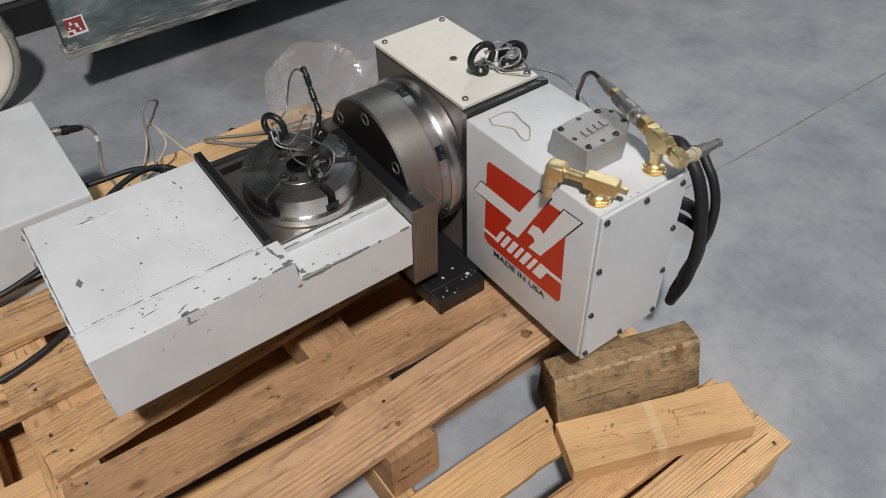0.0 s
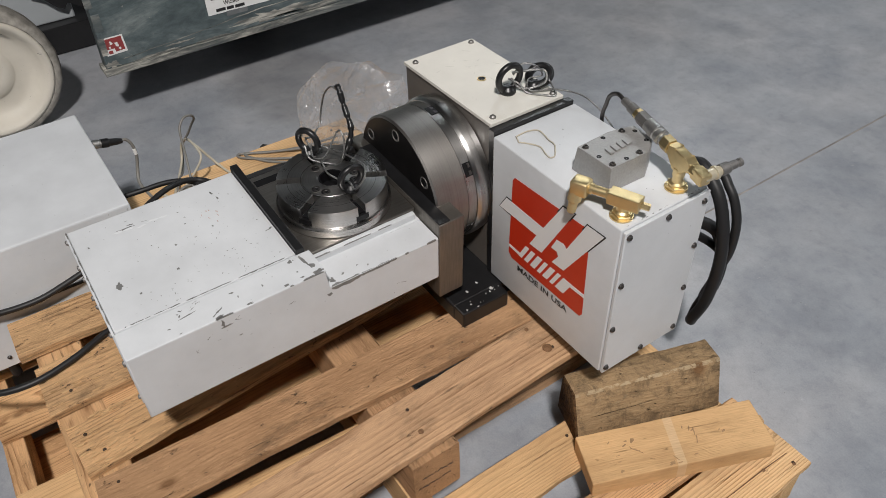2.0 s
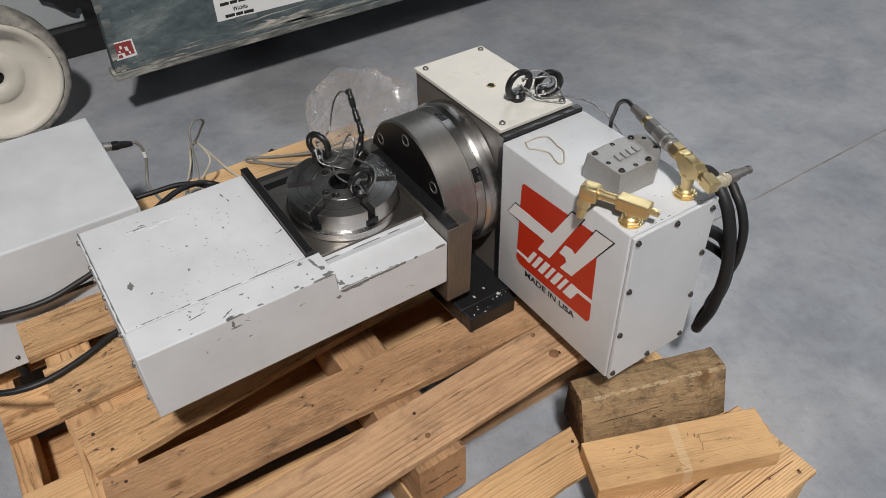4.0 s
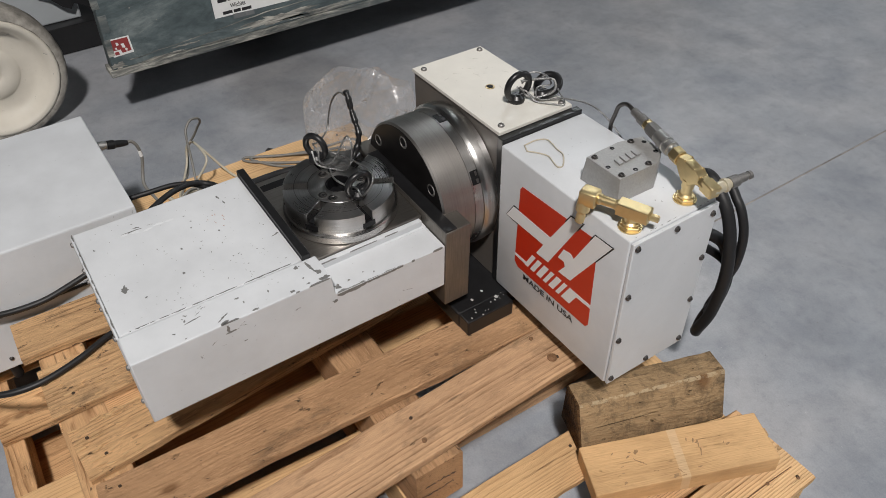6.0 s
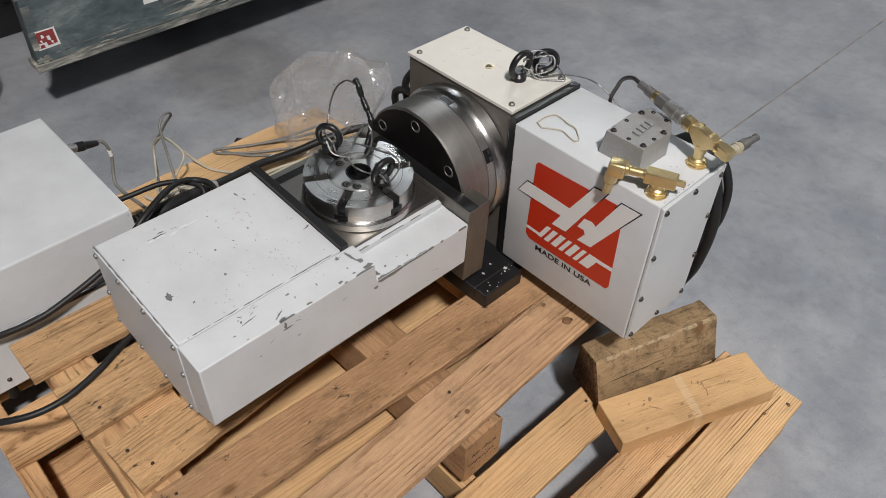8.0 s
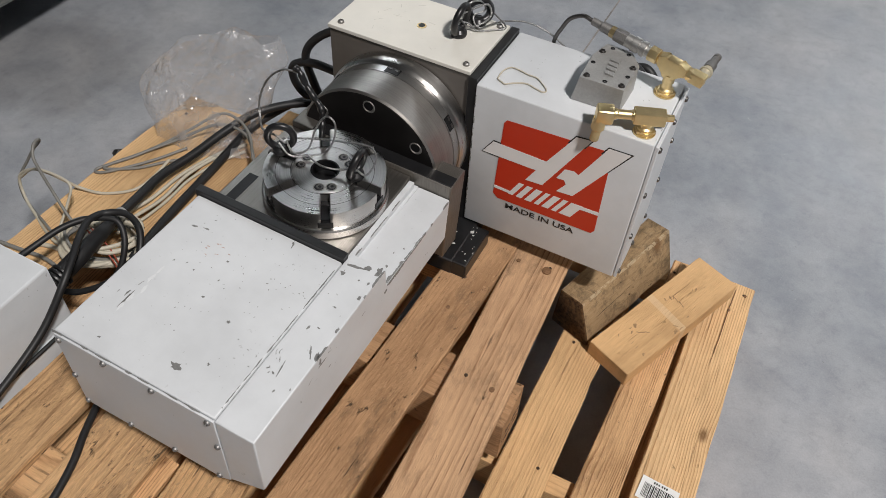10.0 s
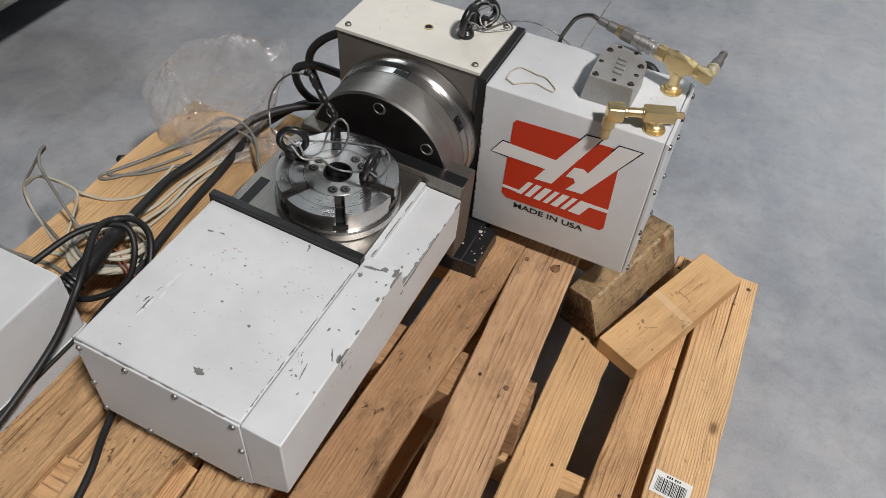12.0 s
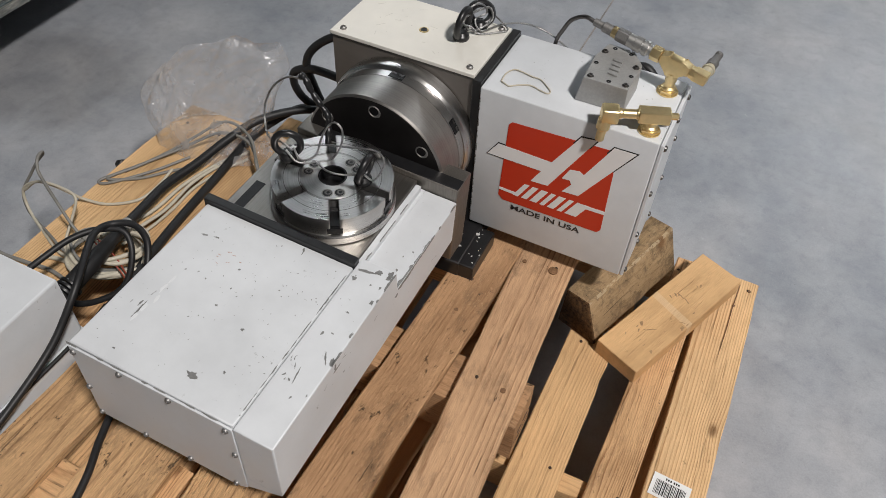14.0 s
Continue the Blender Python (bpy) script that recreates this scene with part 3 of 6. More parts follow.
# ---- the two stacked pallets ----
def board(parent, x0, x1, y0, y1, z0, z1, mat, seed, shear=0.0, along="y", name="board", bow=0.0):
    """One sawn board with its own length axis as local y, worn corners and a slight skew."""
    if along == "y":
        w, l, at, turn = x1 - x0, y1 - y0, ((x0 + x1) / 2, (y0 + y1) / 2, (z0 + z1) / 2), 0
    else:
        w, l, at, turn = y1 - y0, x1 - x0, ((x0 + x1) / 2, (y0 + y1) / 2, (z0 + z1) / 2), -90
    t = z1 - z0
    bm = bmesh.new()
    n = 26
    rows = []
    p, q = 0.5 - min(0.03, 0.0024 / w), 0.5 - min(0.12, 0.0022 / t)  # worn corners a couple of millimetres wide
    ring = ((-0.5, -q), (-p, -0.5), (p, -0.5), (0.5, -q), (0.5, q), (p, 0.5), (-p, 0.5), (-0.5, q))
    for k in range(n + 1):
        y = (k / n - 0.5) * l
        wob = noise.noise(Vector((seed * 3.1, y * 3.0, 0.4))) * 0.003
        lift = noise.noise(Vector((seed * 1.7, y * 2.2, 4.4))) * 0.0015 + bow * (1 - (2 * y / l) ** 2)
        end = (noise.noise(Vector((seed, 5.5, k))) * 0.003) if k in (0, n) else 0
        rows.append([bm.verts.new((u * w + wob + noise.noise(Vector((seed * 7.7 + u * 9, y * 9, v * 3))) * 0.0022 + noise.noise(Vector((seed + u * 5, y * 48, v * 4))) * 0.0007 - math.copysign(max(0.0, noise.noise(Vector((seed * 2.2 + u * 4, y * 16, 3.0))) - 0.32) * 0.007, u), y + end * u * 3, v * t + lift + noise.noise(Vector((u * 8, y * 21, seed))) * 0.0006)) for u, v in ring])
    m = len(ring)
    for a, b in zip(rows, rows[1:]):
        for k in range(m):
            bm.faces.new((a[k], a[(k + 1) % m], b[(k + 1) % m], b[k]))
    bm.faces.new(rows[0][::-1])
    bm.faces.new(rows[-1])
    return part(name, bm, mat, parent, "", pose(*at, 0, 0, turn + shear), False)


def nail(parent, x, y, z, r=0.0031):
    if noise.noise(Vector((x * 31, y * 17, z))) < -0.12:
        return None
    return screw(parent, pose(x + 0.012 * noise.noise(Vector((x * 50, y, 2))), y + 0.02 * noise.noise(Vector((x * 40, y * 9, 5))), z - 0.0006), r, NAILBROWN, "nail")


U, D = 0.275, 0.018
upper = thing("pallet", (0, 0, 0), "weathered pine pallet carrying the rotary table, boards skewed", "pallet", "stacked pallets")
UB = (  # x at the near end, x at the far end, width, near y, far y, material
    (-0.332, -0.325, 0.162, -0.66, 0.150, PALE), (-0.195, -0.185, 0.085, -0.30, 0.15, PALE), (-0.090, -0.085, 0.104, -0.724, 0.20, SPLIT),
    (0.067, 0.050, 0.122, -0.707, 0.25, SPLIT), (0.2265, 0.142, 0.108, -0.691, 0.25, SPLIT), (0.346, 0.378, 0.100, -0.684, 0.135, TAN),
    (0.512, 0.476, 0.105, -0.70, 0.125, ROSY))
for k, (xa, xb, w, ya, yb, mat) in enumerate(UB):
    turn = math.degrees(math.atan2(xa - xb, yb - ya))
    xm = (xa + xb) / 2
    board(upper, xm - w / 2, xm + w / 2, ya, yb, U - D, U + 0.0005 * (k % 3), mat, k + 1.3, turn)
    for y in (ya + 0.035, -0.215, yb - 0.05):
        f = (y - ya) / (yb - ya)
        for s in (-0.28, 0.22):
            nail(upper, xa + (xb - xa) * f + s * w, y + 0.012 * s, U + 0.001)
for k, (x, y) in enumerate(((0.540, -0.662), (0.556, -0.212), (0.440, 0.085))):
    h = 0.040 if k == 0 else 0.046
    board(upper, -0.400, x, y - h, y + h, 0.148, U - D - 0.001, (PINE, TAN, PINE)[k], k + 20.0, 0, "x", "stringer")
for k, x in enumerate((-0.34, 0.04)):
    board(upper, x - 0.05, x + 0.05, -0.70, 0.24, 0.129, 0.147, PINE, k + 30.0, 0, "y", "bottom_board")

rnd = random.Random(12)
for row, z in enumerate((0.216, 0.192)):  # two scribbled lines
    y = -0.240
    while y < -0.186:
        l = rnd.uniform(0.004, 0.009)
        part("pen_mark", turned(box(-l / 2, l / 2, -0.0007, 0.0007, 0, 0.0007, 0), Matrix(((0, 0, 1, 0.5578), (1, 0, 0, y), (0, 1, 0, z), (0, 0, 0, 1))) @ pose(0, rnd.uniform(-0.002, 0.002), 0, 0, 0, rnd.uniform(-75, 75))), INK, upper, "dark pen mark", None, False)
        y += rnd.uniform(0.003, 0.007)

V = 0.125
lower = thing("pallet", (0, 0, 0), "pale pine pallet lying on the concrete under another pallet", "pallet", "stacked pallets")
LB = ((-0.60, 0.10, -0.40, PINE), (-0.42, 0.12, -0.40, PINE), (-0.25, 0.12, 0.365, PALE), (-0.077, 0.118, 0.365, PINE), (0.185, 0.13, 0.365, PALE), (0.372, 0.070, 0.365, PALE),
      (0.6035, 0.092, 0.088, PALE), (0.731, 0.072, 0.365, PINE), (0.8325, 0.101, 0.365, STRIPED))
for k, (x, w, far, mat) in enumerate(LB):
    board(lower, x - w / 2, x + w / 2, -0.818, far, V - 0.019, V, mat, k + 41.7, (-0.6, 0.4, 0.2, 0.0, 0.3, -3.6, 0.0, -0.5, 0.4)[k])
    for y in sorted({-0.800, min(-0.233, far - 0.035), far - 0.035}):
        for s in (-0.2, 0.25):
            nail(lower, x + s * w, y + 0.015 * s, V + 0.0005)
for k, (x, y) in enumerate(((-0.65, -0.803), (-0.30, -0.233), (-0.30, 0.335))):
    board(lower, x, 0.872, y - 0.019, y + 0.019, 0.019, V - 0.020, (PINE, PALE, PALE)[k], k + 60.0, 0, "x", "stringer")
# fourth board in darker wood: the shade on it is put into the material
for k, x in enumerate((-0.55, -0.02, 0.80, 0.338)):
    board(lower, x - 0.07, x + 0.07, -0.81, -0.42 if k == 0 else 0.36, 0.0005, 0.0185, ROSY if k == 3 else PINE, k + 70.0, 0, "y", "bottom_board")
board(lower, 0.560, 0.655, 0.118, 0.365, V - 0.019, V, PINE, 57.0)
# short filler piece under the near boards
board(upper, 0.060, 0.150, -0.702, -0.552, U - D - 0.018, U - D - 0.0012, PINE, 83.0)
# ringed knots on the upper boards
for x, y, r in ((0.497, 0.067, 0.0088), (0.441, 0.064, 0.0042), (0.515, -0.215, 0.0045), (0.375, -0.10, 0.004)):
    bm = lathe([(0, 0.0008), (r * 0.35, 0.0007), (r * 0.42, 0.0003), (r * 0.6, 0.0006), (r * 0.68, 0.0003), (r, 0.0002), (r, -0.002), (0, -0.002)], 18)
    part("knot", rough_edges(bm, r * 0.18, x * 9, 120), KNOT, upper, "dark ringed knot", pose(x, y, U + 0.0022))
# torn fibres along the splintery boards
rnd = random.Random(31)
for k in range(96):
    if k < 40:
        x, y, z, turn = 0.166 + abs(rnd.gauss(0, 0.007)), rnd.uniform(-0.65, -0.53), U + 0.001, rnd.uniform(-28, 34)
    elif k < 72:
        x, y, z, turn = rnd.uniform(0.17, 0.275), rnd.uniform(-0.69, -0.60), U + 0.0012, rnd.uniform(-14, 14)
    else:
        x, y, z, turn = rnd.uniform(0.01, 0.125), rnd.uniform(-0.70, -0.57), U + 0.0012, rnd.uniform(-12, 12)
    l, w = rnd.uniform(0.006, 0.020), rnd.uniform(0.0008, 0.0018)
    bm = prism(((-w, -l * 0.5), (w * 0.6, -l * 0.42), (w, l * 0.1), (0, l * 0.5), (-w * 0.7, l * 0.2)), 0.0, 0.0012)
    part("splinter", bm, PALE, upper, "", pose(x, y, z, rnd.uniform(-2, 9), 0, turn), False)
# split and knots near the far end of the striped outer board
bm = prism(((0.8365, 0.12), (0.8378, 0.20), (0.8374, 0.275), (0.8400, 0.345), (0.8412, 0.345), (0.8392, 0.275), (0.8392, 0.20)), V + 0.0012, V + 0.0022)
part("split", bm, KNOT, lower, "dark split along the grain", None, False)
for x, y, r in ((0.839, 0.283, 0.0030), (0.861, 0.337, 0.0034)):
    part("knot", rough_edges(lathe([(0, 0.0009), (r * 0.6, 0.0008), (r, 0.0002), (r, -0.002), (0, -0.002)], 14), r * 0.3, x * 90, 150), KNOT, lower, "dark knot by the board's end", pose(x, y, V + 0.0016))
# bar-code label on the outer board
tag = part("bar_code_label", box(-0.033, 0.033, -0.022, 0.022, 0, 0.0006, 0), PAPER, lower, "white paper label with black bars", pose(0.8235, -0.1755, V + 0.002, 0, 0, -3), False)
bm = None
rnd = random.Random(4)
x = -0.026
while x < 0.026:
    w = rnd.choice((0.0009, 0.0014, 0.0022))
    bm = box(x, x + w, -0.017, 0.011, 0.0008, 0.0010, 0, 1, bm)
    x += w + rnd.choice((0.0008, 0.0013))
for k in range(6):
    bm = box(-0.012 + k * 0.004 + 0.002 * (k > 2), -0.0095 + k * 0.004 + 0.002 * (k > 2), 0.0145, 0.0185, 0.0008, 0.0010, 0, 1, bm)
part("bars", bm, INK, tag, "", None, False)

# ---- loose wooden blocks ----


def offcut(name, at, turn, w, l, h, mat, label, seed, wear, roll=0.0, pitch=0.0):
    bm = box(-w / 2, w / 2, -l / 2, l / 2, 0, h, 0.0015, 1)
    bmesh.ops.subdivide_edges(bm, edges=[e for e in bm.edges if e.calc_length() > l * 0.6], cuts=9, use_grid_fill=True)
    rough_edges(bm, wear, seed, 14)
    ob = part(name, bm, mat, None, "", pose(*at, 0, 0, turn) @ Matrix.Translation((0, -l / 2, 0)) @ pose(0, 0, 0, pitch, roll, 0) @ Matrix.Translation((0, l / 2, 0)), False)
    return tagged(ob, label, "wood block", "", "")


STUD = offcut("wood_block", (0.7255, 0.1730, V + 0.0005), -23.4, 0.096, 0.328, 0.040, BLOCKWOOD, "clean pale stud offcut lying flat on pallet boards", 3.0, 0.0008, 0.0, 3.2)
for x, y, w, l, turn in ((0.0415, -0.020, 0.008, 0.016, 10), (0.0435, -0.006, 0.003, 0.012, 5), (0.034, -0.010, 0.0025, 0.016, -55), (-0.0103, -0.0883, 0.003, 0.012, 30), (-0.0178, -0.0709, 0.008, 0.012, 60), (0.0018, -0.0722, 0.0022, 0.03, -35), (0.0086, -0.0639, 0.0018, 0.012, -40), (-0.0184, -0.0821, 0.003, 0.006, 0), (-0.0174, 0.0339, 0.004, 0.012, 60), (-0.0131, 0.039, 0.003, 0.01, 40), (-0.0216, 0.0234, 0.003, 0.008, 70), (-0.0068, 0.0396, 0.002, 0.016, 80), (0.0022, 0.0892, 0.004, 0.01, 20), (-0.0017, 0.0832, 0.0025, 0.008, 50), (0.0341, 0.0257, 0.003, 0.01, 10), (0.0079, 0.0383, 0.0016, 0.022, 70), (-0.0219, -0.1119, 0.002, 0.008, 40), (0.0366, -0.1084, 0.006, 0.01, 20), (0.0183, -0.1065, 0.0018, 0.01, 0), (0.0063, -0.104, 0.0015, 0.01, 10)):
    rnd = random.Random(int(9000 + y * 9000 + x * 700))
    pts = [(x + 0.5 * rnd.uniform(0.5, 1.1) * (w * math.cos(a) * math.cos(radians(turn)) - l * math.sin(a) * math.sin(radians(turn))), y + 0.5 * rnd.uniform(0.5, 1.1) * (w * math.cos(a) * math.sin(radians(turn)) + l * math.sin(a) * math.cos(radians(turn)))) for a in [k * math.pi / 5 for k in range(10)]]
    part("gouge", prism(pts, 0.0398, 0.0407), GOUGE, STUD, "dark gouge in the wood", None, False)
bm = prism(((-0.030, 0.0), (0.057, 0.0), (0.060, 0.006), (0.0265, 0.100), (-0.0255, 0.098)), -0.150, 0.140, 0.0018, Matrix.Rotation(radians(90), 4, "X"), None, 1)
bmesh.ops.subdivide_edges(bm, edges=[e for e in bm.edges if e.calc_length() > 0.15], cuts=13, use_grid_fill=True)
rough_edges(rough_edges(bm, 0.0028, 8.0, 14), 0.0012, 3.0, 60)
tagged(part("wood_block", bm, OLDWOOD, None, "", pose(0.597, 0.2035, V + 0.0005, 0, 0, -18.2), 2), "old dark stained timber offcut with one sloping side", "wood block")
tagged(board(None, 0.742, 0.760, 0.285, 0.365, V + 0.0005, V + 0.016, PALE, 90.0, -30, "y", "wood_chip"), "pale splinter of wood under the stud offcut", "wood chip")

# ---- the rotary table ----
machine = thing("rotary_table", (0, 0, 0), "white two-axis machine-tool rotary table with steel platter, on a pallet", "rotary table")
bm = box(0.03, 0.345, -0.03, 0.235, 0.276, 0.312, 0.004)
bm = box(0.285, 0.372, -0.028, 0.075, 0.276, 0.311, 0.003, 2, bm)
part("base", bm, BLACK, machine, "black painted cast base with swarf on it")
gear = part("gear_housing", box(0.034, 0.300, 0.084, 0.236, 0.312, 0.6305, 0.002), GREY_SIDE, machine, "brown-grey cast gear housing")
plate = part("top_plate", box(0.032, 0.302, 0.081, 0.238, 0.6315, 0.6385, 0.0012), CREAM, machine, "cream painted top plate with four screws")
for x, y in ((0.05, 0.096), (0.046, 0.226), (0.287, 0.096), (0.288, 0.225)):
    screw(plate, pose(x, y, 0.6388), 0.0058, DULLZINC)
rnd = random.Random(23)
bm = None
for k in range(14):
    x, y, l, w = rnd.uniform(0.05, 0.22), rnd.uniform(0.10, 0.225), rnd.uniform(0.002, 0.010), rnd.uniform(0.0003, 0.0007)
    bm = join(bm, turned(box(-l, l, -w, w, 0.6380, 0.6387, 0), pose(x, y, 0, 0, 0, rnd.uniform(0, 180))))
part("scratch", bm, plain("pencil_grey", (0.60, 0.585, 0.535), 0.6), plate, "faint grey scratches", None, False)["kind"] = "stuff"
plug = part("plug_hole", lathe([(0, 0.0004), (0.0045, 0.0004), (0.005, 0.0012), (0.008, 0.0012), (0.0085, 0), (0, 0)], 20), BRASS, plate, "brass threaded bush", pose(0.172, 0.158, 0.6386))
part("gasket_strip", box(0.3005, 0.3155, 0.078, 0.250, 0.312, 0.631, 0.001), BLACK, machine, "black gap plate between the housings")

HX0, HX1, HY0, HY1, HZ0, HZ1 = 0.316, 0.6125, 0.075, 0.252, 0.318, 0.6245
motor = part("motor_housing", box(HX0, HX1, HY0, HY1, HZ0, HZ1, 0.0032, 3), WHITE, machine, "white sheet-metal motor housing")
cover = part("side_cover", box(HX1 + 0.0008, 0.6195, HY0 + 0.002, HY1 - 0.001, HZ0 + 0.001, HZ1 - 0.003, 0.0015), WHITE, machine, "white screwed side cover plate")
for y, z in ((0.085, 0.612), (0.085, 0.517), (0.083, 0.423), (0.083, 0.332), (0.163, 0.612), (0.240, 0.606), (0.162, 0.330), (0.240, 0.332), (0.242, 0.425), (0.242, 0.517)):
    screw(cover, pose(0.6197, y, z, 0, 90, 0), 0.0052, DARKSTEEL)

# decal on the front of the motor housing, drawn as (x, z)
FRONT = Matrix.Translation((0, HY0 - 0.0004, 0)) @ Matrix.Rotation(radians(90), 4, "X")


def decal(name, outline, depth, mat, parent, label=""):
    return part(name, prism(outline, depth, depth + 0.0003), mat, parent, label, FRONT, False)


emblem = decal("emblem", ((0.372, 0.570), (0.377, 0.577), (0.549, 0.585), (0.5555, 0.579), (0.5605, 0.412), (0.555, 0.404), (0.378, 0.402), (0.3685, 0.411)), 0.0, RED, motor, "red trapezoid emblem")
for pts in (((0.340, 0.497), (0.358, 0.525), (0.454, 0.523), (0.494, 0.592), (0.520, 0.595), (0.4545, 0.470), (0.4235, 0.468), (0.439, 0.497)),
            ((0.548, 0.592), (0.584, 0.593), (0.5095, 0.471), (0.4805, 0.469), (0.494, 0.490), (0.490, 0.498), (0.476, 0.497), (0.487, 0.521), (0.503, 0.524), (0.511, 0.519))):
    part("stroke", prism(pts, 0.0006, 0.0009), DECAL_WHITE, emblem, "", None, False)
for pts in (((0.338, 0.496), (0.3575, 0.5275), (0.372, 0.5272), (0.372, 0.494)), ((0.4815, 0.575), (0.493, 0.5945), (0.5235, 0.597), (0.512, 0.575)), ((0.538, 0.578), (0.547, 0.594), (0.588, 0.595), (0.5555, 0.543))):
    part("outline", prism(pts, 0.0001, 0.0004), INK, emblem, "", None, False)
for pts in (((0.3685, 0.4305), (0.3685, 0.4245), (0.404, 0.4235), (0.408, 0.4295)), ((0.516, 0.4550), (0.5595, 0.4565), (0.5597, 0.4490), (0.524, 0.4475))):
    part("band", prism(pts, 0.0005, 0.0008), DECAL_WHITE, emblem, "", None, False)
x = 0.396
for w in (0.0095, 0.0105, 0.0125, 0.0085, 0.0125, 0.0085, 0.0210):  # brand word as slanted bars
    part("bar", prism([(x, 0.4225), (x + w, 0.4225), (x + w + 0.018, 0.4560), (x + 0.018, 0.4560)], 0.0006, 0.0009), DECAL_WHITE, emblem, "", None, False)
    x += w + 0.0058


def lettering(text, size, mat, parent, m, width=None, name="lettering"):
    """Words in the built-in font, as a mesh of their own."""
    cu = bpy.data.curves.new(name, "FONT")
    cu.body, cu.size, cu.extrude, cu.offset, cu.align_x = text, size, 0.0001, size * 0.018, "LEFT"
    tmp = new(name, cu)
    bpy.context.view_layer.update()
    me = bpy.data.meshes.new_from_object(tmp.evaluated_get(bpy.context.evaluated_depsgraph_get()))
    bpy.data.objects.remove(tmp)
    xs = [v.co.x for v in me.vertices]
    if width:
        k = width / (max(xs) - min(xs))
        for v in me.vertices:
            v.co.x = (v.co.x - min(xs)) * k
    me.materials.clear()
    me.materials.append(mat)
    ob = new(name, me)
    ob.parent = parent
    ob.matrix_local = m
    return ob


lettering("MADE IN USA", 0.0165, INK, motor, FRONT @ pose(0.395, 0.3855, 0.0003, 0, 0, 0.5), 0.131)

# tilting arm: all its parts turn together about the head's axis
AX, AZ, TILT = 0.176, 0.49, 2.4
ARM = pose(AX, 0, AZ, 0, TILT, 0) @ pose(-AX, 0, -AZ)
TOY = Matrix.Rotation(radians(90), 4, "X")  # (x, z) outline drawn towards -y


def along_y(outline, y0, y1, bev=0.0):
    return prism(outline, -y1, -y0, bev, TOY)


main = part("arm_cover", along_y(((0.034, 0.3640), (0.034, 0.5400), (0.2855, 0.5400), (0.2855, 0.3760), (0.270, 0.3660)), -0.565, -0.284, 0.0025), WORN, machine, "white sheet-metal arm cover with chipped paint", ARM)
endp = part("end_plate", along_y(((0.031, 0.3630), (0.036, 0.5375), (0.2860, 0.5375), (0.2860, 0.3750), (0.270, 0.3650)), -0.5690, -0.5655, 0.0010), WHITE, machine, "white screwed end plate", ARM)
for x, z in ((0.042, 0.527), (0.116, 0.531), (0.192, 0.531), (0.276, 0.529), (0.038, 0.44), (0.037, 0.370), (0.115, 0.371), (0.192, 0.372), (0.268, 0.373), (0.281, 0.47)):
    screw(endp, pose(x, -0.5692, z, 90, 0, 0), 0.0045, DULLZINC)
SIDE = Matrix(((0, 0, 1, 0), (1, 0, 0, 0), (0, 1, 0, 0), (0, 0, 0, 1)))  # (y, z) outline drawn along x
bm = prism(((-0.568, 0.4060), (-0.568, 0.5395), (-0.262, 0.5395), (-0.2625, 0.4985), (-0.0565, 0.4985), (-0.0565, 0.4060)), 0.2865, 0.3440, 0.0022, SIDE)
bm = join(bm, along_y(((0.2868, 0.3770), (0.2868, 0.4058), (0.3425, 0.4058)), -0.5675, -0.0570))
bm = box(0.2720, 0.2864, -0.2612, -0.0568, 0.4500, 0.4982, 0.0, 1, bm)
side = part("side_cover", bm, WORN, machine, "white bent side cover with flaking edges", ARM)
part("seam_flange", box(0.2715, 0.2815, -0.258, -0.062, 0.4975, 0.5100, 0.0015), WORN, machine, "white turned-up flange", ARM)
tab = prism(((0.2885, -0.266), (0.3435, -0.262), (0.3435, -0.2575), (0.334, -0.2535), (0.326, -0.2575), (0.316, -0.2545), (0.305, -0.2585), (0.2885, -0.2570)), 0.0, 0.0012)
part("torn_tab", turned(tab, pose(0, 0, 0.4990, 0, 0, 0)), WORN, side, "torn paint and sheet at the notch", None, False)
lip = part("edge_strip", box(0.028, 0.2865, -0.2835, -0.2700, 0.470, 0.5480, 0.0012), BLACK, machine, "black strip across the arm", ARM)
bm = box(0.036, 0.2710, -0.2695, -0.0560, 0.3500, 0.5130, 0.002)
table_block = part("table_block", bm, MILLED, machine, "milled steel table block", ARM)
# flush black plate paints in the shade of a milled pocket
part("pocket", box(0.050, 0.067, -0.255, -0.186, 0.5115, 0.5136, 0.0), RECESS, table_block, "dark milled pocket", None)
part("clamp_bar", box(0.060, 0.076, -0.150, -0.106, 0.5132, 0.535, 0.002), DARKSTEEL, table_block, "dark clamp bar", pose(0.0, 0.0, 0.0))
bracket = part("bracket", box(0.040, 0.3435, -0.0555, -0.004, 0.352, 0.5230, 0.0025), BRACKETSTEEL, machine, "milled steel end bracket", ARM)
part("bracket_top", box(0.082, 0.3425, -0.0545, -0.032, 0.5232, 0.5255, 0.0005), BLACK, bracket, "black painted ledge")

HEAD = ARM @ pose(AX, 0, AZ, 90, 0, 0)  # local z points along -y
drum = part("tilt_drum", lathe([(0, 0.031), (0.127, 0.031), (0.130, 0.028), (0.130, -0.0268), (0.1294, -0.0272), (0.1294, -0.033), (0, -0.033)], 96), DRUM, machine, "turned steel tilt drum", HEAD)
part("drum_face", lathe([(0, 0.0318), (0.1255, 0.0318), (0.1262, 0.0310), (0, 0.0310)], 72), FACE, drum, "black recessed face")
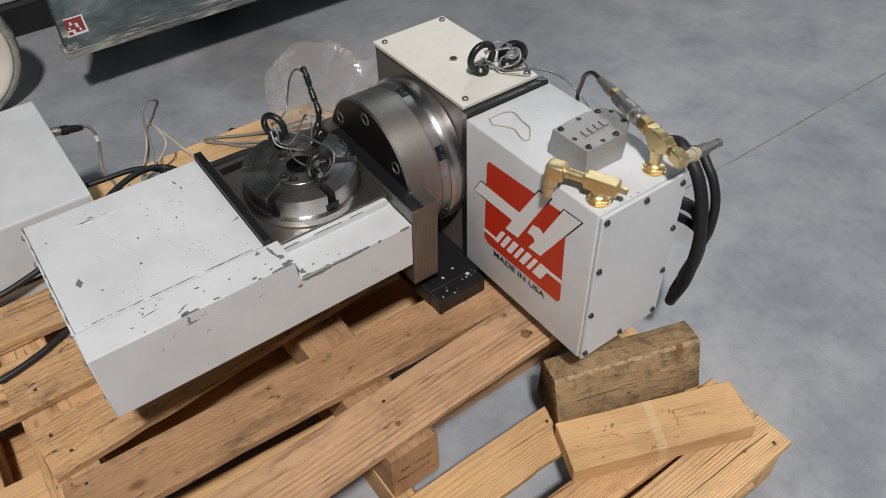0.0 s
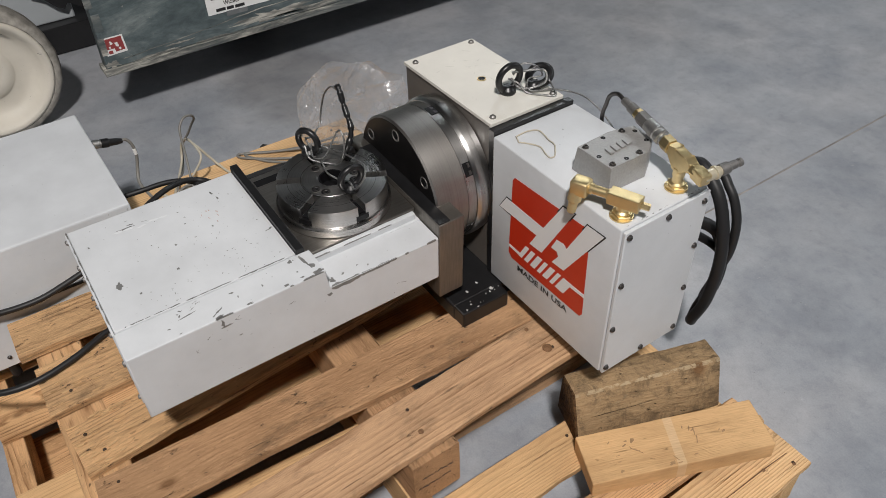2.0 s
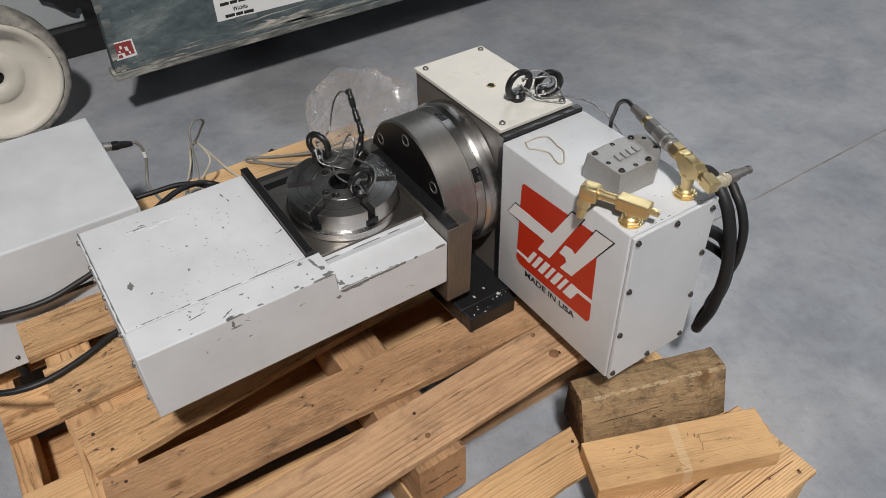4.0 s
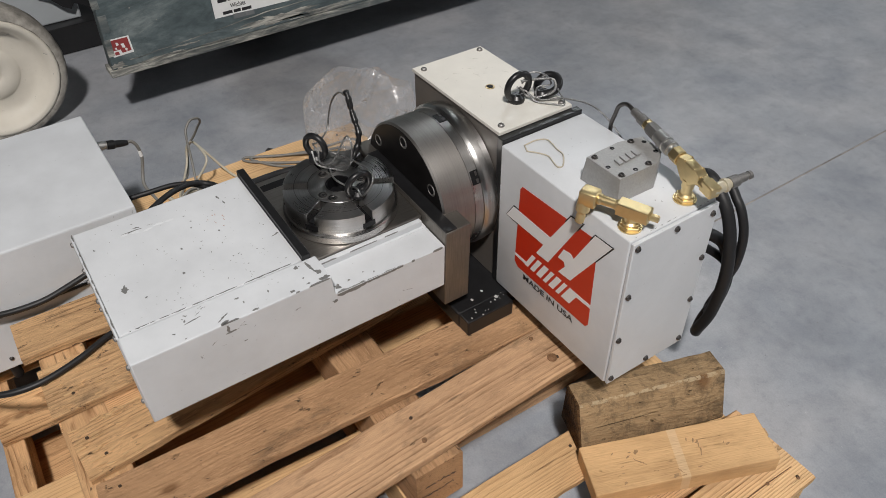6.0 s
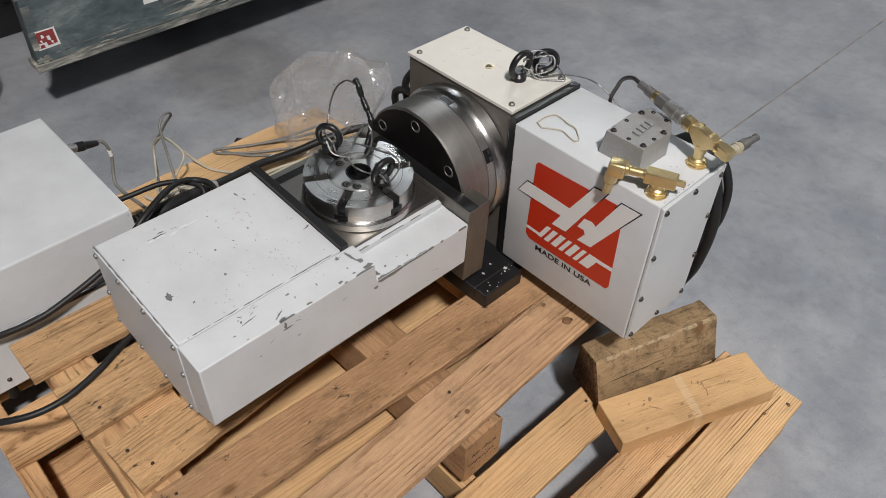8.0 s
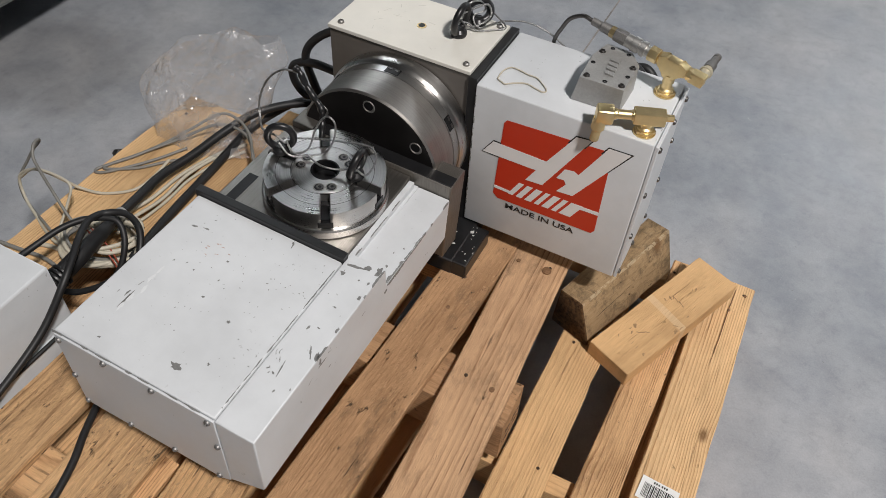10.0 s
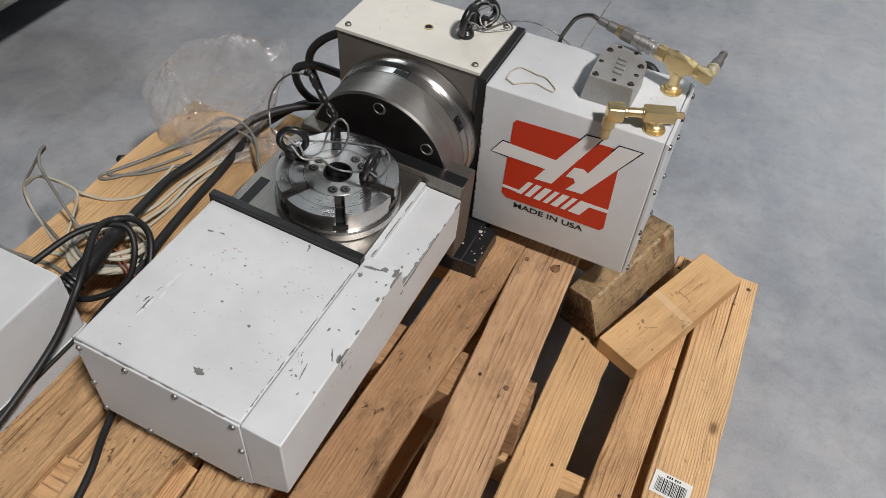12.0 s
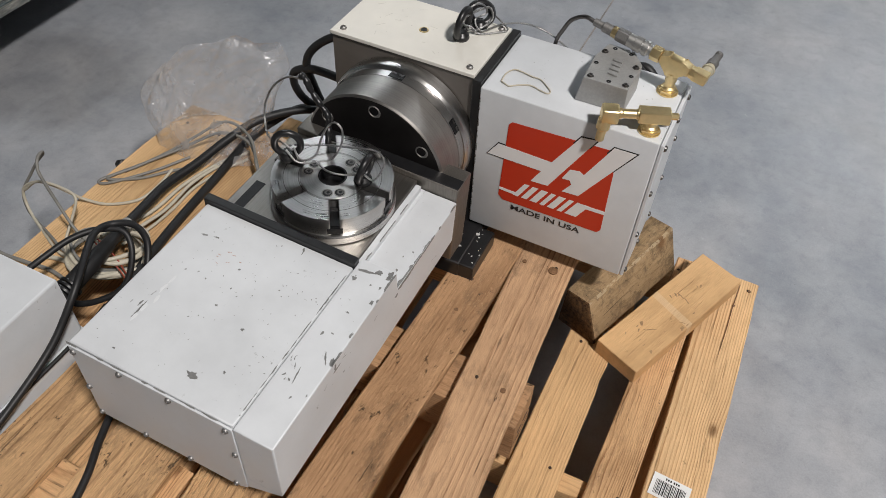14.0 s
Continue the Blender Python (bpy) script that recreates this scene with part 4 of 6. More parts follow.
for ang in (35, 90, 146):
    q = radians(ang)
    hole = part("bolt_hole", lathe([(0, 0.0319), (0.0088, 0.0319), (0.0092, 0.0326), (0.0110, 0.0324), (0.0114, 0.0318), (0, 0.0300)], 24), DULLZINC, drum, "counterbored bolt hole", pose(0.107 * math.cos(q), 0.107 * math.sin(q), 0))
    part("hole", lathe([(0, 0.0323), (0.0082, 0.0323), (0.0084, 0.0318), (0, 0.0318)], 20), RECESS, hole, "", pose(-0.0008, 0.0012, 0))
ring = part("flange_ring", lathe([(0, -0.0335), (0.1300, -0.0335), (0.1300, -0.0505), (0.1318, -0.0512), (0.1352, -0.0560), (0.1358, -0.0580), (0.1358, -0.0700), (0.1340, -0.0715), (0.1340, -0.082), (0, -0.082)], 96), TURNED, machine, "bright turned flange ring", HEAD)
for ang in (90, 33, -25, 150):
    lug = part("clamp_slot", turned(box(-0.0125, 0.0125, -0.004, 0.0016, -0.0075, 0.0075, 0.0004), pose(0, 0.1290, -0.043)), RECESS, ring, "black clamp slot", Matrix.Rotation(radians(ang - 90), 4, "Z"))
    part("clamp_key", turned(box(-0.0105, -0.0025, 0.0, 0.0024, -0.0058, -0.001, 0.0004), pose(0, 0.1290, -0.043)), DARKSTEEL, lug, "dark clamp key")
    part("clamp_key", turned(box(0.0030, 0.0105, 0.0, 0.0024, -0.0058, 0.000, 0.0004), pose(0, 0.1290, -0.043)), DARKSTEEL, lug, "dark clamp key")

# platter with six T-slots, cut as wedges round a hub
PLAT = ARM @ pose(0.1765, -0.160, 0.5135)
part("platter_base", lathe([(0, 0), (0.096, 0), (0.0975, 0.002), (0.0975, 0.014), (0.0955, 0.017), (0, 0.017)], 96), TURNED, machine, "turned steel platter base", PLAT)
PR, PH, HUB = 0.0930, 0.0505, 0.050
bm = lathe([(0.021, 0.017), (0.021, PH - 0.001), (0.022, PH), (HUB - 0.0005, PH), (HUB, PH - 0.0005), (HUB, 0.017)], 60)
platter = part("platter", bm, TURNED, machine, "slotted steel platter with centre bore", PLAT)
# bore, slot floors and slot ends carry their shade as near-black colour
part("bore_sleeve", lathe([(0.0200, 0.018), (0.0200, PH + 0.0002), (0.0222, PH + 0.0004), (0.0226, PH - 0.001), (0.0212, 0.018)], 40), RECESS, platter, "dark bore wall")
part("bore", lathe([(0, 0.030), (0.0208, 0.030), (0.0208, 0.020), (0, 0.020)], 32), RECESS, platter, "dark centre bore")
SLOT = 0.0068
for k in range(6):
    a0, a1 = radians(60 * k + 3), radians(60 * k + 63)
    prof, n = [], 14
    for r, sgn in ((HUB + 0.0004, 1), (PR, -1)):
        d = math.asin(SLOT / r)
        seq = [a0 + d + (a1 - a0 - 2 * d) * j / n for j in range(n + 1)]
        prof += [(r * math.cos(a), r * math.sin(a)) for a in (seq if sgn > 0 else seq[::-1])]
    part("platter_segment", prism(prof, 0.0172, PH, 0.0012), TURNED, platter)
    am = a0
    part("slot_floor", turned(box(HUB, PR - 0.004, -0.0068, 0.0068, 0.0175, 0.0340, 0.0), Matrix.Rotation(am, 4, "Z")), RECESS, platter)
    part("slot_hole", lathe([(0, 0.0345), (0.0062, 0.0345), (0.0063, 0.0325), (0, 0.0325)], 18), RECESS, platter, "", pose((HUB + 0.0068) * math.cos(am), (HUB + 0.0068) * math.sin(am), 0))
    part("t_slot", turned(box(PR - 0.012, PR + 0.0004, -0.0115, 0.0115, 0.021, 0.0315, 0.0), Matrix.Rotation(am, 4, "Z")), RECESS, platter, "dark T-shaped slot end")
for r in (0.052, 0.0745):
    part("scribed_ring", lathe([(r - 0.0004, PH - 0.001), (r - 0.0004, PH + 0.00012), (r + 0.0004, PH + 0.00012), (r + 0.0004, PH - 0.001)], 72), DARKSTEEL, platter)
for k in range(3):  # pairs of counterbored bolts inside every second slot
    for turn in (-13.8, 13.8):
        q = radians(120 * k + 63 + turn)
        bolt = part("bolt", lathe([(0.0070, PH - 0.002), (0.0070, PH + 0.0004), (0.0084, PH + 0.0005), (0.0088, PH - 0.0002), (0.0088, PH - 0.002)], 24), MILLED, platter, "counterbored socket bolt", pose(0.0385 * math.cos(q), 0.0385 * math.sin(q), 0))
        part("counterbore", lathe([(0, PH - 0.002), (0.0074, PH - 0.002), (0.0074, PH + 0.0003), (0, PH + 0.0003)], 24), RECESS, bolt)
        part("socket", lathe([(0.0026, PH + 0.0004), (0.0032, PH + 0.0009), (0.0050, PH + 0.0009), (0.0054, PH + 0.0002), (0.0026, PH + 0.0002)], 18), DARKSTEEL, bolt, "", pose(0.0006, 0.0012, 0))

# aluminium cover block on the housing
bm = prism(((-0.034, -0.049), (0.037, -0.048), (0.038, 0.026), (0.017, 0.057), (-0.027, 0.060), (-0.037, 0.017)), 0.0, 0.045, 0.0012)
for v in bm.verts:
    f = 1.0 + 0.22 * (1 - v.co.z / 0.045) if v.co.x < 0 else 1.0 + 0.03 * (1 - v.co.z / 0.045)
    v.co.x *= f
block = part("cover_block", bm, CAST, machine, "bead-blasted aluminium cover block with cap screws", pose(0.502, 0.166, HZ1 + 0.0005))
for x, y in ((-0.026, -0.040), (0.030, -0.039), (0.031, 0.014), (-0.026, 0.034)):
    part("cap_screw", lathe([(0, 0.0455), (0.0019, 0.0455), (0.0019, 0.0474), (0.0036, 0.0478), (0.0040, 0.0472), (0.0040, 0.0452), (0.0052, 0.0453), (0.0056, 0.0450), (0.0056, 0.044), (0, 0.044)], 16), DARKSTEEL, block, "black cap screw", pose(x, y, 0))
for x, y in ((0.004, -0.041), (0.031, -0.012), (-0.029, -0.002), (-0.014, 0.050), (0.014, 0.046)):
    part("hole", lathe([(0, 0.0448), (0.0036, 0.0448), (0.0039, 0.0453), (0.0034, 0.0455), (0, 0.0449)], 14), RECESS, block, "", pose(x, y, 0))
for k in range(4):
    part("raised_bar", turned(prism([(-0.0035, -0.0075), (0.0050, -0.0075), (0.0075, 0.0075), (-0.001, 0.0075)], 0.045, 0.0482, 0.0004), pose(0.004 - 0.001 * k, -0.022 + 0.0125 * k, 0, 0, 0, 92)), CAST, block)

# brass fittings: front one with an elbow
Z = HZ1
fit1 = part("brass_fitting", hexrod(0.0165, 0.0, 0.007, None, lathe([(0, 0), (0.0175, 0), (0.0175, 0.0022), (0, 0.0024)], 28)), BRASS, machine, "brass hex-based fitting with elbow", pose(0.588, 0.098, Z + 0.0005))
part("neck", lathe([(0.0125, 0.006), (0.0122, 0.010), (0.0095, 0.0125), (0.0095, 0.020), (0, 0.020)], 24), BRASS, fit1)
part("body", turned(box(-0.026, 0.022, -0.0105, 0.0105, -0.0100, 0.0100, 0.0016), pose(0.003, 0.002, 0.029, 0, 0, 22)), BRASS, fit1)
part("plug", lathe([(0, 0), (0.0055, 0), (0.0055, 0.013), (0.0045, 0.014), (0, 0.014)], 6, between((0.022, 0.010, 0.029), (0.032, 0.0145, 0.029))), BRASS, fit1)
part("nipple", lathe([(0, 0), (0.0085, 0), (0.0085, 0.006), (0.0072, 0.008), (0.0072, 0.028), (0.0085, 0.030), (0.0085, 0.038), (0, 0.038)], 20, between((-0.017, -0.0062, 0.029), (-0.055, -0.0225, 0.029))), BRASS, fit1)
bm = turned(box(-0.013, 0.014, -0.012, 0.012, -0.012, 0.013, 0.004, 3), pose(-0.060, -0.0265, 0.028, 0, 0, 22))
part("elbow", turned(bm, Matrix.Identity(4)), BRASS, fit1)
part("elbow_leg", lathe([(0.0, 0.0), (0.0105, 0), (0.0105, 0.016), (0.0085, 0.019), (0.007, 0.02), (0.007, 0.036), (0.0055, 0.038), (0, 0.038)], 20, between((-0.064, -0.030, 0.020), (-0.065, -0.036, -0.02))), BRASS, fit1, "copper-coloured brass outlet")

# brass fitting with a tee, coupler and nipple
fit2 = part("brass_fitting", hexrod(0.0165, 0.0, 0.007, None, lathe([(0, 0), (0.0175, 0), (0.0175, 0.0022), (0, 0.0024)], 28)), BRASS, machine, "brass tee fitting with steel quick coupler", pose(0.587, 0.210, Z + 0.0005))
part("neck", lathe([(0.0125, 0.006), (0.0122, 0.010), (0.0085, 0.0125), (0.0080, 0.020), (0.0095, 0.026), (0.0095, 0.036), (0, 0.036)], 24), BRASS, fit2)
T0 = Vector((0.0, 0.0, 0.053))
DIR = Vector((-0.975, 0.165, 0.115)).normalized()
TEE = Matrix.Translation(T0) @ Matrix((DIR, Vector((0, 0, 1)) - DIR * DIR.z, DIR.cross(Vector((0, 0, 1))))).transposed().to_4x4()
part("tee", prism(((-0.026, 0.0090), (-0.012, 0.0098), (-0.010, 0.0115), (0.010, 0.0115), (0.012, 0.0098), (0.026, 0.0090), (0.026, -0.0080), (0.016, -0.0095), (0.008, -0.024), (-0.008, -0.024), (-0.015, -0.0095), (-0.026, -0.0080)), -0.0082, 0.0082, 0.0024, TEE), BRASS, fit2)
part("tee_leg", lathe([(0, 0.022), (0.0092, 0.022), (0.0095, 0.031), (0.0085, 0.035), (0, 0.035)], 20), BRASS, fit2)
A = T0 + DIR * 0.026
part("hex_nut", hexrod(0.0125, 0, 0.016, between(A, A + DIR)), BRASS, fit2)
A2 = A + DIR * 0.016
coup = lathe([(0, 0), (0.009, 0), (0.009, 0.006), (0.0125, 0.007), (0.0125, 0.014), (0.0105, 0.015), (0.0105, 0.018), (0.0125, 0.019), (0.0125, 0.030), (0.0110, 0.031), (0.0110, 0.042), (0, 0.042)], 24, between(A2, A2 + DIR))
part("quick_coupler", coup, ZINC, fit2, "knurled steel quick coupler")
A3 = A2 + DIR * 0.042
part("hex_end", hexrod(0.0115, 0, 0.021, between(A3, A3 + DIR)), DULLZINC, fit2, "grey steel hex")
A4 = A3 + DIR * 0.021
part("brass_ring", hexrod(0.0095, 0, 0.009, between(A4, A4 + DIR)), BRASS, fit2)
A5 = A4 + DIR * 0.009
part("hose_end", lathe([(0, 0), (0.0085, 0), (0.0085, 0.016), (0.0065, 0.018), (0.0065, 0.034), (0, 0.034)], 18, between(A5, A5 + DIR)), DULLZINC, fit2, "grey crimped hose end")
B = T0 - DIR * 0.026
part("nut", hexrod(0.0105, 0, 0.010, between(B, B - DIR)), BRASS, fit2)
B2 = B - DIR * 0.009
part("elbow", turned(box(-0.0092, 0.0092, -0.0092, 0.0092, -0.004, 0.020, 0.0022), between(B2, B2 - DIR)), BRASS, fit2)
B3 = B2 - DIR * 0.012
E = Vector((0.14, 0.97, 0.08)).normalized()
part("collar", lathe([(0, 0), (0.0085, 0), (0.0085, 0.019), (0.0105, 0.020), (0.0105, 0.024), (0.0075, 0.025), (0.0075, 0.031), (0, 0.031)], 18, between(B3, B3 + E)), plain("pale_washer", (0.66, 0.60, 0.46), 0.4, 0.5), fit2)
part("air_nipple", lathe([(0, 0.030), (0.009, 0.030), (0.009, 0.044), (0.0065, 0.047), (0.0065, 0.058), (0.005, 0.060), (0.005, 0.063), (0.0064, 0.064), (0.0064, 0.068), (0, 0.068)], 18, between(B3, B3 + E)), DULLZINC, fit2, "steel air nipple")
base2 = Vector((0.587, 0.210, Z + 0.0005))
HOSE_A = base2 + A5 + DIR * 0.034

part("hole", lathe([(0, 0.0013), (0.0060, 0.0013), (0.0062, 0.0008), (0, 0.0008)], 18), RECESS, plug, "dark threaded hole", None)

# eyebolts


def eyebolt(parent, m, big=0.0205, thin=0.0062, label="black forged eyebolt", lean=0):
    base = part("eyebolt", lathe([(0, 0), (0.0135, 0), (0.0145, 0.003), (0.0135, 0.008), (0.009, 0.013), (0, 0.013)], 24), BLACK, parent, label, m)
    pts = [(big * math.cos(2 * math.pi * k / 28), 0, big * 1.05 * math.sin(2 * math.pi * k / 28) + big + 0.008) for k in range(28)]
    part("eye", tube(pts, thin, 10, None, 1, True, True), BLACK, base, "", pose(0, 0, 0.006, lean, 0, 0) @ pose(0, 0, -0.006), 2)
    return base


eyebolt(machine, pose(0.238, 0.166, 0.6388, 0, 0, 88), 0.0225, 0.0058, lean=7)
eyebolt(machine, pose(0.252, 0.212, 0.6388, 0, 0, 20), 0.0190, 0.0072, lean=-62)
eyebolt(machine, PLAT @ pose(-0.079, 0.000, PH, 0, 0, 28), 0.0200, 0.0056)
eyebolt(machine, PLAT @ pose(0.046, 0.012, PH, 0, 0, 93), 0.0200, 0.0056, lean=10)


# chipped paint: bare patches with ragged outlines, on the top and edges of the arm
def patch_outline(x, y, w, l, turn, rnd, n=15):
    q = radians(turn)
    pts = []
    for k in range(n):
        a = 2 * math.pi * k / n
        r = 0.5 * rnd.choice((0.6, 0.8, 0.95, 1.1)) * rnd.uniform(0.8, 1.1)
        u, v = w * r * math.cos(a), l * r * math.sin(a)
        pts.append((x + u * math.cos(q) - v * math.sin(q), y + u * math.sin(q) + v * math.cos(q)))
    return pts


rnd = random.Random(11)
ZT = 0.5401
bm = None
for x, y, w, l, turn in ((0.199, -0.531, 0.017, 0.012, -8), (0.077, -0.483, 0.004, 0.036, 0), (0.072, -0.474, 0.003, 0.012, -5), (0.070, -0.336, 0.010, 0.004, 15), (0.088, -0.332, 0.012, 0.003, 5),
                         (0.213, -0.445, 0.006, 0.005, 0), (0.232, -0.509, 0.004, 0.005, 0), (0.16, -0.43, 0.005, 0.004, 9), (0.15, -0.365, 0.004, 0.004, 0), (0.12, -0.40, 0.003, 0.003, 0), (0.09, -0.545, 0.005, 0.003, 0)):
    bm = prism(patch_outline(x, y, w, l, turn, rnd), ZT - 0.0008, ZT + 0.0002, 0, None, bm)
for k in range(34):  # small flakes, thicker towards the seam and the black strip
    x = 0.284 - abs(rnd.gauss(0, 0.075))
    y = -0.30 - abs(rnd.gauss(0, 0.10))
    if x > 0.045 and y > -0.56:
        bm = prism(patch_outline(x, y, rnd.uniform(0.0006, 0.0022), rnd.uniform(0.001, 0.0042), rnd.uniform(0, 180), rnd, 7), ZT - 0.0008, ZT + 0.0002, 0, None, bm)
for k in range(26):  # flaked line along the seam
    y = -0.555 + 0.27 * rnd.random() ** 0.8
    bm = prism(patch_outline(0.2835, y, rnd.uniform(0.0006, 0.0020), rnd.uniform(0.006, 0.024), rnd.uniform(-3, 3), rnd, 8), ZT - 0.0008, ZT + 0.0002, 0, None, bm)
part("bare_patch", bm, CHIP, main, "grey bare metal where paint has flaked", None, False)["kind"] = "stuff"
bm = None
for x, y, w, l, turn in ((0.305, -0.281, 0.030, 0.006, 12), (0.322, -0.275, 0.012, 0.010, 0), (0.338, -0.272, 0.010, 0.018, 0), (0.341, -0.432, 0.006, 0.020, 20), (0.330, -0.430, 0.003, 0.022, 30), (0.312, -0.47, 0.002, 0.03, 8), (0.296, -0.30, 0.008, 0.010, 0), (0.341, -0.385, 0.004, 0.012, 0), (0.318, -0.355, 0.006, 0.003, 0), (0.306, -0.40, 0.004, 0.008, 0), (0.338, -0.325, 0.006, 0.010, 0)):
    bm = prism(patch_outline(x, y, w, l, turn, rnd), ZT - 0.0014, ZT - 0.0003, 0, None, bm)
for x, y, w, l, turn in ((0.330, -0.249, 0.016, 0.012, 30), (0.310, -0.256, 0.016, 0.004, 0), (0.326, -0.228, 0.004, 0.007, 20), (0.322, -0.20, 0.002, 0.004, 0), (0.331, -0.185, 0.003, 0.005, 40)):
    bm = prism(patch_outline(x, y, w, l, turn, rnd, 14), 0.4975, 0.4988, 0, None, bm)
m90 = pose(0.3438, 0, 0, 0, 90, 0)
for y, z, w, l in ((-0.43, 0.527, 0.020, 0.006), (-0.425, 0.520, 0.004, 0.022), (-0.262, 0.487, 0.007, 0.010), (-0.41, 0.49, 0.003, 0.006)):
    bm = prism([(-p, q) for p, q in patch_outline(z, y, w, l, 0, rnd)], -0.0006, 0.0004, 0, m90, bm)
for k in range(7):
    bm = prism(patch_outline(rnd.uniform(0.290, 0.338), rnd.uniform(-0.52, -0.28), rnd.uniform(0.0012, 0.004), rnd.uniform(0.002, 0.008), rnd.uniform(0, 180), rnd, 7), ZT - 0.0014, ZT - 0.0003, 0, None, bm)
def ragged(y0, y1, inner, rise):
    """A torn strip along y: its inner edge wanders by rnd, its outer edge is straight at 0."""
    n = max(6, int((y1 - y0) / 0.0035))
    ys = [y0 + (y1 - y0) * k / n for k in range(n + 1)]
    w = [rise + (inner - rise) * (0.5 + 0.5 * noise.noise(Vector((y * 70, inner * 900, 2)))) * rnd.uniform(0.55, 1.0) for y in ys]
    w[0] = w[-1] = 0.0003
    return ys, w


for y0, y1, wide in ((-0.2575, -0.205, 0.012), (-0.205, -0.150, 0.0055), (-0.150, -0.138, 0.0022), (-0.122, -0.116, 0.0014), (-0.080, -0.062, 0.0022)):
    ys, w = ragged(y0, y1, wide, 0.0008)
    bm = prism([(0.3440 - q, y) for y, q in zip(ys, w)] + [(0.3443, y) for y in ys[::-1]], 0.4970, 0.49885, 0, None, bm)
    ys, w = ragged(y0, y1, wide * 0.6, 0.0008)
    bm = prism([(-0.4960 + q, y) for y, q in zip(ys, w)] + [(-0.4985, y) for y in ys[::-1]], -0.0006, 0.0004, 0, m90, bm)
for y0, y1, wide in ((-0.300, -0.266, 0.006), (-0.322, -0.316, 0.0025), (-0.436, -0.412, 0.0045)):
    ys, w = ragged(y0, y1, wide, 0.0006)
    bm = prism([(0.3436 - q, y) for y, q in zip(ys, w)] + [(0.3443, y) for y in ys[::-1]], ZT - 0.0014, ZT - 0.0003, 0, None, bm)
for y0, y1, wide in ((-0.258, -0.225, 0.0030), (-0.200, -0.150, 0.0016), (-0.135, -0.110, 0.0020)):  # flange
    ys, w = ragged(y0, y1, wide, 0.0005)
    bm = prism([(0.2815 - q, y) for y, q in zip(ys, w)] + [(0.2818, y) for y in ys[::-1]], 0.5090, 0.5103, 0, None, bm)
part("bare_patch", bm, CHIP, side, "grey bare metal where paint has flaked", None, False)["kind"] = "stuff"
bm = None
for k in range(7):  # flaked rim of the end plate
    x = 0.045 + k * 0.034 + rnd.uniform(-0.008, 0.008)
    bm = prism(patch_outline(x, -0.5655, rnd.uniform(0.012, 0.03), 0.0035, 0, rnd, 9), 0.5372, 0.5379, 0, None, bm)
part("bare_patch", bm, CHIP, endp, "", None, False)["kind"] = "stuff"

bm = None
for k in range(46):  # worn front and top edges of the motor housing
    z = HZ0 + 0.012 + 0.285 * rnd.random()
    bm = prism([(-q, r) for q, r in patch_outline(z, HX0 + 0.0022, rnd.uniform(0.002, 0.011), rnd.uniform(0.0006, 0.0028), 0, rnd, 8)], -0.0004, 0.0004, 0, Matrix(((0, 1, 0, 0), (0, 0, -1, HY0 - 0.0002), (-1, 0, 0, 0), (0, 0, 0, 1))), bm)
for k in range(18):
    bm = prism(patch_outline(HX1 - 0.0022 + rnd.gauss(0, 0.0006), rnd.uniform(HY0 + 0.01, HY1 - 0.01), rnd.uniform(0.0004, 0.0014), rnd.uniform(0.001, 0.006), rnd.uniform(-12, 12), rnd, 8), HZ1 - 0.0004, HZ1 + 0.0003, 0, None, bm)
for k in range(12):
    bm = prism(patch_outline(rnd.uniform(HX0 + 0.02, HX1 - 0.02), rnd.uniform(HY0 + 0.02, HY1 - 0.02), rnd.uniform(0.0006, 0.0016), rnd.uniform(0.001, 0.004), rnd.uniform(0, 180), rnd, 6), HZ1 - 0.0004, HZ1 + 0.0003, 0, None, bm)
part("bare_patch", bm, CHIP, motor, "grey bare metal along worn edges", None, False)["kind"] = "stuff"
bm = None
for k in range(9):  # rust-coloured rub mark on the arm cover
    bm = prism(patch_outline(0.118 + rnd.gauss(0, 0.012), -0.352 + rnd.gauss(0, 0.006), rnd.uniform(0.002, 0.008), rnd.uniform(0.001, 0.003), rnd.uniform(-20, 20), rnd, 8), ZT - 0.0008, ZT + 0.00015, 0, None, bm)
part("rub_mark", bm, plain("rust_smear", (0.52, 0.40, 0.36), 0.6, 0.0, 0.3, 300), main, "faint rust-coloured rub mark", None, False)["kind"] = "stuff"
bm = None
for k in range(5):  # pale filler streak
    bm = prism(patch_outline(0.082 + rnd.gauss(0, 0.002), -0.495 + 0.018 * k, 0.006, 0.018, rnd.uniform(-4, 4), rnd, 9), ZT - 0.0008, ZT + 0.00022, 0, None, bm)
part("filler_streak", bm, plain("pale_filler", (0.655, 0.670, 0.688), 0.6, 0.0, 0.05, 90), main, "pale filler streak", None, False)["kind"] = "stuff"
bm = None
for k in range(60):  # pepper of tiny flakes
    bm = prism(patch_outline(rnd.uniform(0.05, 0.28), rnd.uniform(-0.55, -0.295), rnd.uniform(0.0005, 0.0016), rnd.uniform(0.0006, 0.0024), rnd.uniform(0, 180), rnd, 6), ZT - 0.0008, ZT + 0.0002, 0, None, bm)
part("bare_patch", bm, CHIP, main, "", None, False)["kind"] = "stuff"

# swarf on the black base
bm = None
for k in range(24):
    x, y = rnd.uniform(0.288, 0.370), rnd.uniform(-0.026, 0.072)
    bm = prism(patch_outline(x, y, rnd.uniform(0.001, 0.004), rnd.uniform(0.001, 0.006), rnd.uniform(0, 180), rnd, 6), 0.3105, 0.3118, 0, None, bm)
